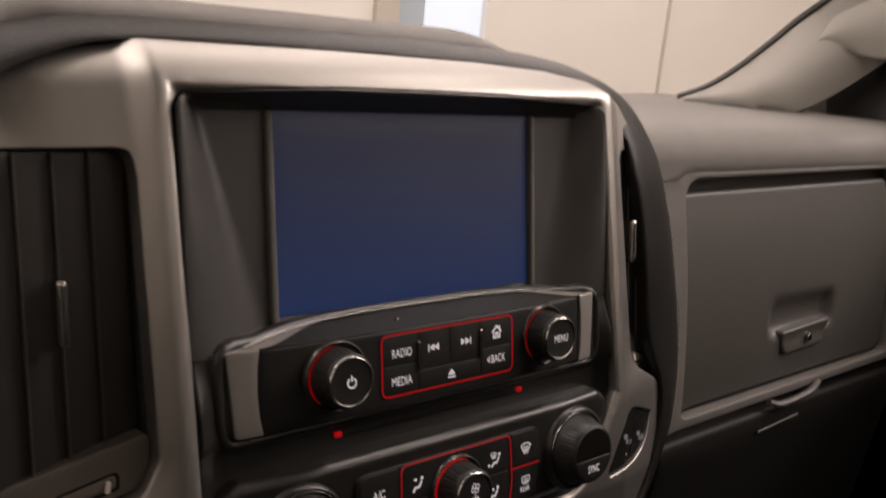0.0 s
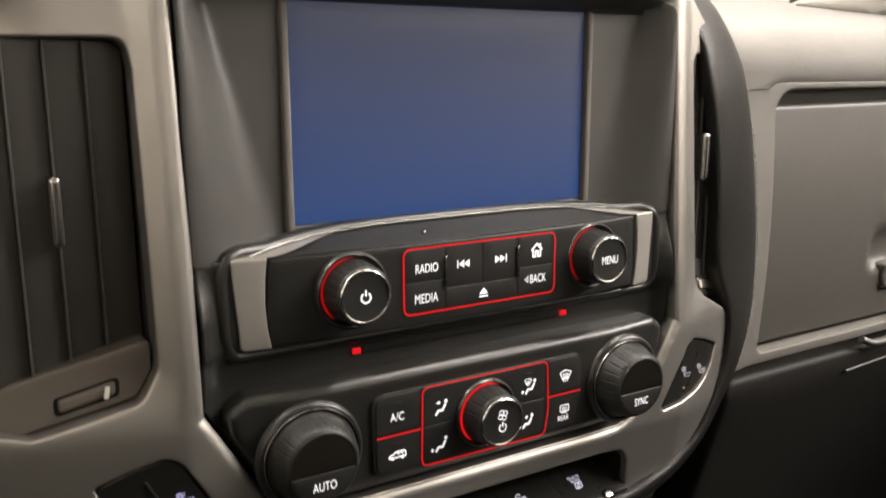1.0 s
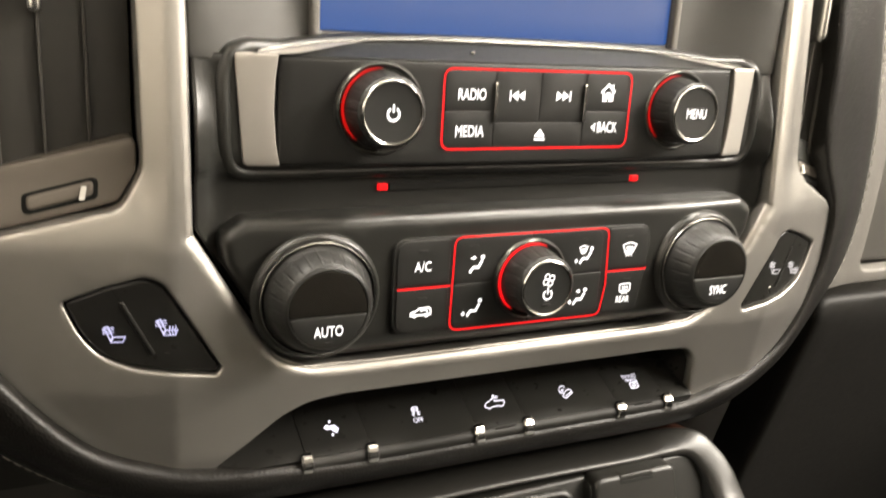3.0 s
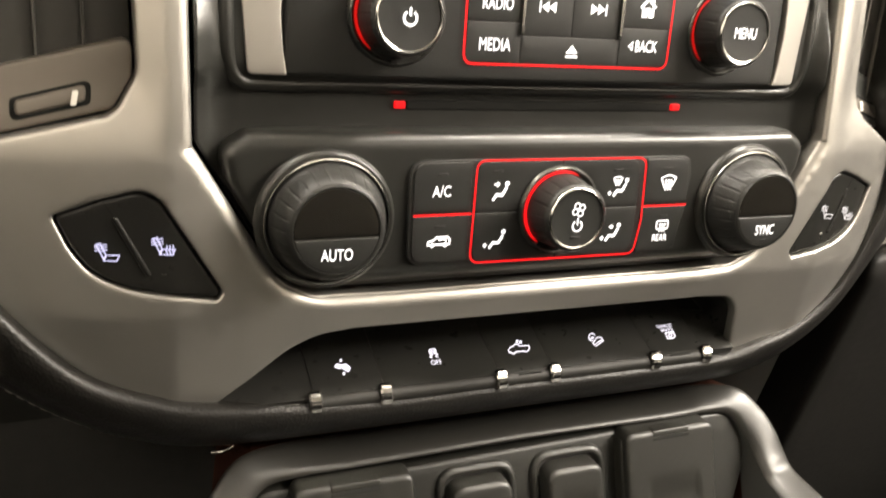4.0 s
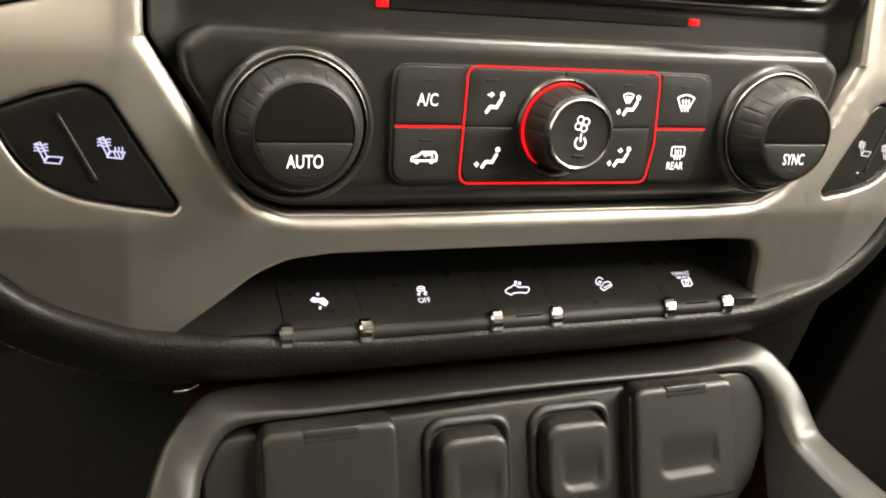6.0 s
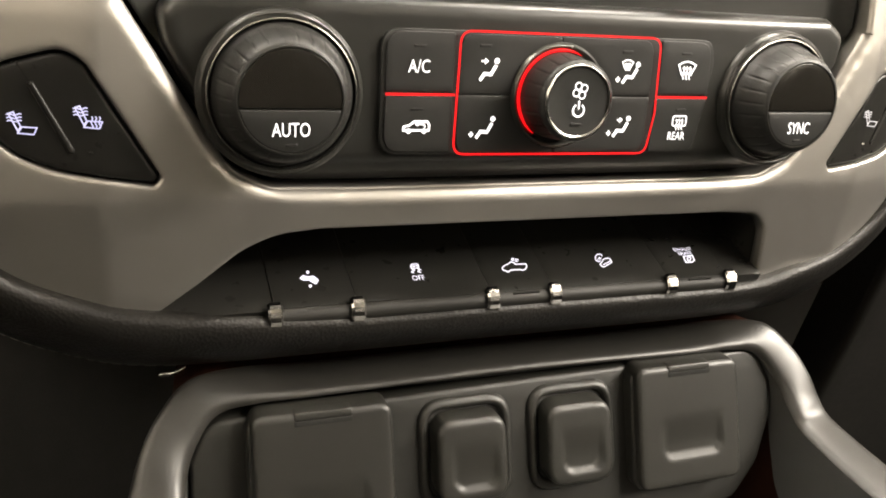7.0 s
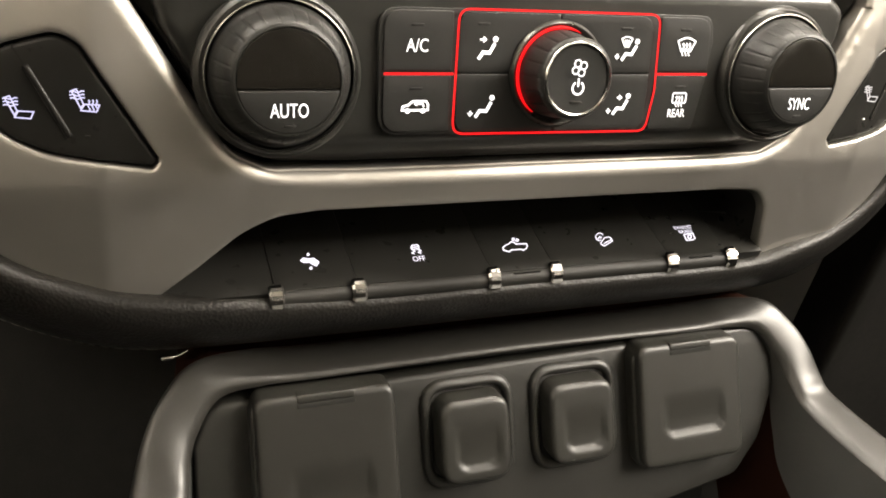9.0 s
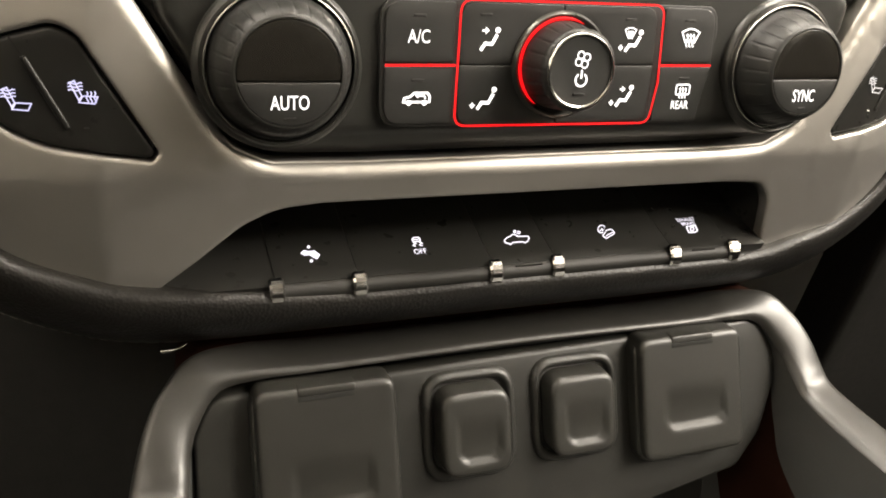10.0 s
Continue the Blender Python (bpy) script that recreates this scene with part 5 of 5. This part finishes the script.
# ---------------------------------------------------------------- air vents
for sgn in (-1, 1):
    v = thing("air_vent", (sgn * 0.2, 0.04, 0.11), "black upright air vent with a chrome slider", "air vent", group="centre air vents")
    X = lambda a: sgn * a
    wide = 0.262 if sgn < 0 else 0.222
    part("housing", block(min(X(0.158), X(wide)), 0.085, 0.02, max(X(0.158), X(wide)), 0.09, 0.195), SLAT, v)
    part("side_wall", block(min(X(0.1585), X(0.1605)), 0.030, 0.03, max(X(0.1585), X(0.1605)), 0.088, 0.186), SLAT, v)
    part("top_wall", block(min(X(0.158), X(0.205 if sgn > 0 else 0.245)), 0.052, 0.189, max(X(0.158), X(0.205 if sgn > 0 else 0.245)), 0.088, 0.192), SLAT, v)
    fy = 0.0335 if sgn < 0 else 0.0255
    edges = (0.1772, 0.1925, 0.2078, 0.2231) if sgn < 0 else (0.1690, 0.1785, 0.1880)
    gap = edges[1] - edges[0]
    for a in edges:
        part("slat", pillow([box_loop(-gap * 0.52, 0.036, gap * 0.52, 0.188, 0.0012, 3)], lambda q, z: 0.0, r=0.0006, depth=0.0014, step=0.02,
                            frame_m=Matrix.Translation((X(a - gap / 2), fy + 0.0032, 0)) @ Matrix.Rotation(radians(sgn * -4), 4, "Z")), SLAT, v)
        part("slat_edge", tube([(X(a), fy + 0.0014, 0.045), (X(a), fy + 0.0014, 0.187)], 0.0006, 0.0012, n=6), GLOVE, v)
    sx, sz = (0.1932, 0.1185) if sgn < 0 else (0.1782, 0.1225)
    sl = part("slider", pillow([box_loop(X(sx) - 0.0026, sz - 0.0150, X(sx) + 0.0026, sz + 0.0150, 0.0024, 5)], lambda x, z: fy - 0.006, r=0.0024, depth=0.008, step=0.003), CHROME, v, "chrome vent slider")
    pl = [(0.1618, 0.0620), (0.1625, 0.0480), (0.1690, 0.0372), (0.2120, 0.0258), (0.232, 0.0220), (0.238, 0.0410), (0.212, 0.0480), (0.172, 0.0590)]
    lp = fillet([(X(a), b) for a, b in (pl if sgn > 0 else pl)][::(1 if sgn < 0 else -1)], 0.004)
    py = lambda x, z: bezel_y(x, z) + 0.0075
    part("lower_plate", pillow([lp], py, r=0.0014, depth=0.01, step=0.005), TAN if sgn < 0 else BLACK, v, "warm grey lower plate" if sgn < 0 else "dark lower plate")
    wl = [(0.1755, 0.0470), (0.1762, 0.0385), (0.2020, 0.0315), (0.2018, 0.0395)]
    wheel = fillet([(X(a), b) for a, b in wl][::(1 if sgn < 0 else -1)], 0.0025)
    part("thumb_slot", pillow([wheel], lambda x, z: py(x, z) - 0.0003, r=0.0004, depth=0.002, step=0.005), VOID, v)
    wl2 = [(0.1772, 0.0455), (0.1778, 0.0397), (0.2004, 0.0333), (0.2003, 0.0388)]
    part("thumb_lever", pillow([fillet([(X(a), b) for a, b in wl2][::(1 if sgn < 0 else -1)], 0.002)], lambda x, z: py(x, z) - 0.0012, r=0.0012, depth=0.002, step=0.004), TAN, v)
    part("lever_mark", pillow([fillet([(X(0.1797), 0.0432), (X(0.1808), 0.0382), (X(0.1828), 0.0380), (X(0.1817), 0.0430)][::(1 if sgn < 0 else -1)], 0.0006)], lambda x, z: py(x, z) - 0.0021, r=0.0003, depth=0.002, step=0.004), PAPER, v, "white mark")


# ---------------------------------------------------------------- console below the stack
console = thing("lower_console", (0, 0.02, -0.15), "graphite console face with a curved satin edge", "console")
r_half = [(0.0, 0.040, -0.1120), (0.080, 0.038, -0.1115), (0.108, 0.0300, -0.1072), (0.1280, 0.0205, -0.1062), (0.1400, 0.0123, -0.1160), (0.1462, 0.0055, -0.1265), (0.1500, 0.0000, -0.1375), (0.1520, -0.0055, -0.1440), (0.1535, -0.0197, -0.1482), (0.1550, -0.0406, -0.1522), (0.157, -0.090, -0.1600)]
l_half = [(0.0, 0.0130, -0.1128), (0.080, 0.0125, -0.1138), (0.104, 0.0122, -0.1140), (0.1190, 0.0112, -0.1165), (0.1275, 0.0065, -0.1270), (0.1305, 0.0015, -0.1345), (0.1318, -0.0040, -0.1405), (0.1330, -0.0109, -0.1464), (0.1340, -0.0304, -0.1517), (0.1350, -0.0600, -0.1564), (0.137, -0.100, -0.1630)]
d_half = [(0.0, 0.016, -0.1155), (0.085, 0.016, -0.1155), (0.108, 0.016, -0.1158), (0.1210, 0.0155, -0.1185), (0.1275, 0.0125, -0.1290), (0.1295, 0.0105, -0.1370), (0.1300, 0.008, -0.1450), (0.1310, 0.002, -0.1650), (0.1310, -0.010, -0.1850), (0.1320, -0.050, -0.2150), (0.134, -0.090, -0.2500)]
both = lambda h: spline([(-x, y, z) for x, y, z in reversed(h)] + h[1:], 8)
ridge, lipw, deep = both(r_half), both(l_half), both(d_half)
outb = [(p[0] * 1.03, p[1] + 0.05 - 0.03 * smoothstep(0.12, 0.15, abs(p[0])), p[2] - 0.004 - 0.16 * smoothstep(0.12, 0.15, abs(p[0]))) for p in ridge]
bm = loft([outb, ridge])
bmesh.ops.recalc_face_normals(bm, faces=bm.faces)
part("outer_side", bm, MAROON, console, "dark red-brown side trim")
# the band is nearly flat, with a tight round at its outer and a crisp lip at its inner edge
rows = []
for f, lift in ((0, 0.0), (0.012, 0.0009), (0.04, 0.0019), (0.10, 0.0028), (0.2, 0.0033), (0.35, 0.0036), (0.5, 0.0037), (0.65, 0.0036), (0.8, 0.0032), (0.88, 0.0027), (0.94, 0.0018), (0.98, 0.0008), (1.0, 0.0)):
    rows.append([tuple(np.array(a) * (1 - f) + np.array(b) * f + lift * np.array((0.10 * np.sign(a[0]), -0.7, 0.7))) for a, b in zip(ridge, lipw)])
bm = loft(rows)
bmesh.ops.recalc_face_normals(bm, faces=bm.faces)
part("edge_trim", bm, CONSOLE, console, "satin graphite edge")
bm = loft([lipw, [tuple(np.array(a) * 0.5 + np.array(b) * 0.5) for a, b in zip(lipw, deep)], deep])
bmesh.ops.recalc_face_normals(bm, faces=bm.faces)
part("inner_wall", bm, BLACK, console)
lean_y = lambda z: 0.0125 - 0.30 * (-0.118 - z)
pn = [(-0.1300, -0.200), (-0.1290, -0.1330), (-0.1225, -0.1195, 0.010), (0.1140, -0.1155, 0.010), (0.1287, -0.1185, 0.008), (0.1300, -0.1415, 0.02), (0.1200, -0.1650, 0.016), (0.1060, -0.1790, 0.010), (0.060, -0.186), (-0.02, -0.195)]
part("socket_panel", pillow([fillet(pn, 0.006)], lambda x, z: lean_y(z), r=0.0016, depth=0.01, step=0.006), PANEL, console)
part("tray_floor", block(-0.150, -0.20, -0.270, 0.150, 0.03, -0.262), BLACK, console)
part("tray_back", block(-0.124, 0.034, -0.270, 0.124, 0.05, -0.118), BLACK, console)


def socket_cover(cx, z0, z1, w, big, label):
    c = thing("socket_cover", (cx, 0.008, (z0 + z1) / 2), label, "socket cover", group="console socket covers")
    rect = lambda e, r: fillet([(cx - w / 2 - e, z0 - e), (cx + w / 2 + e, z0 - e), (cx + w / 2 + e, z1 + e), (cx - w / 2 - e, z1 + e)], r, 7)
    proud = 0.0098 if big else 0.0096
    if big:
        # the lid lies on a slightly larger base
        low_rect = fillet([(cx - w / 2 - 0.0012, z0 - 0.0012), (cx + w / 2 + 0.0012, z0 - 0.0012), (cx + w / 2 + 0.0012, z1 - 0.0022), (cx - w / 2 - 0.0012, z1 - 0.0022)], 0.0060, 7)
        part("base", pillow([low_rect], lambda x, z: lean_y(z) - 0.0062, r=0.0016, depth=0.007, step=0.006), CAP, c)
    else:
        # a soft raised rim of the panel rings the lid, with a narrow groove between
        outer, inner = rect(0.0052, 0.0105), rect(0.0012, 0.0070)
        part("surround", pillow([outer, inner], lambda x, z: lean_y(z) - 0.0026, r=0.0020, depth=0.004, step=0.004, rise=1.25, edge=0.0011), PANEL, c, "soft raised rim")
    low_u = z0 + (z1 - z0) * (0.17 if not big else 0.25)
    hw = w * (0.30 if not big else 0.28)
    cr = 0.0045

    def cap_y(x, z):
        # a thumb dish with a rounded lower edge, fading out upwards
        u = max(0.0, abs(x - cx - 0.0008) - (hw - cr))
        v = max(0.0, low_u + cr - z)
        d = cr - math.hypot(u, v)
        s = smoothstep(-0.0010, 0.0008, d) * (1 - smoothstep(low_u + 0.004, low_u + 0.019, z))
        return lean_y(z) - proud + (0.0013 if big else 0.0012) * s
    part("lid", pillow([rect(0, 0.0070 if not big else 0.0052)], cap_y, r=0.0021 if not big else 0.0020, depth=0.0090 if not big else 0.0085, step=0.0013 if not big else 0.0016), CAP, c)
    if big:
        fy = lambda x, z: lean_y(z) - proud - 0.0001
        part("hinge_slot", pillow([box_loop(cx - w * 0.205, z1 - 0.0044, cx + w * 0.205, z1 - 0.0027, 0.0003, 2)], fy, r=0.0001, depth=0.002, step=0.004), VOID, c)
        part("hinge_bar", pillow([box_loop(cx - w * 0.205, z1 - 0.0026, cx + w * 0.205, z1 + 0.0002, 0.0006, 2)], lambda x, z: fy(x, z) - 0.0002, r=0.0006, depth=0.004, step=0.004), CAP, c)
    return c


socket_cover(-0.0820, -0.1720, -0.1155, 0.0525, True, "wide black hinged socket cover on the console")
socket_cover(-0.0234, -0.1568, -0.1256, 0.0294, False, "small black rubber socket cover with a thumb dish")
socket_cover(0.0242, -0.1564, -0.1250, 0.0298, False, "small black rubber socket cover with a thumb dish")
socket_cover(0.0778, -0.1645, -0.1143, 0.0518, True, "wide black hinged socket cover on the console")

clip = thing("trim_clip", (-0.130, 0.03, -0.105), "small bright edge of trim under the padded rim", "clip")
part("tab", tube(spline([(-0.137, 0.030, -0.1072), (-0.132, 0.028, -0.1060), (-0.128, 0.029, -0.1046)], 4), 0.0008, 0.0006), DULL_CHROME, clip)
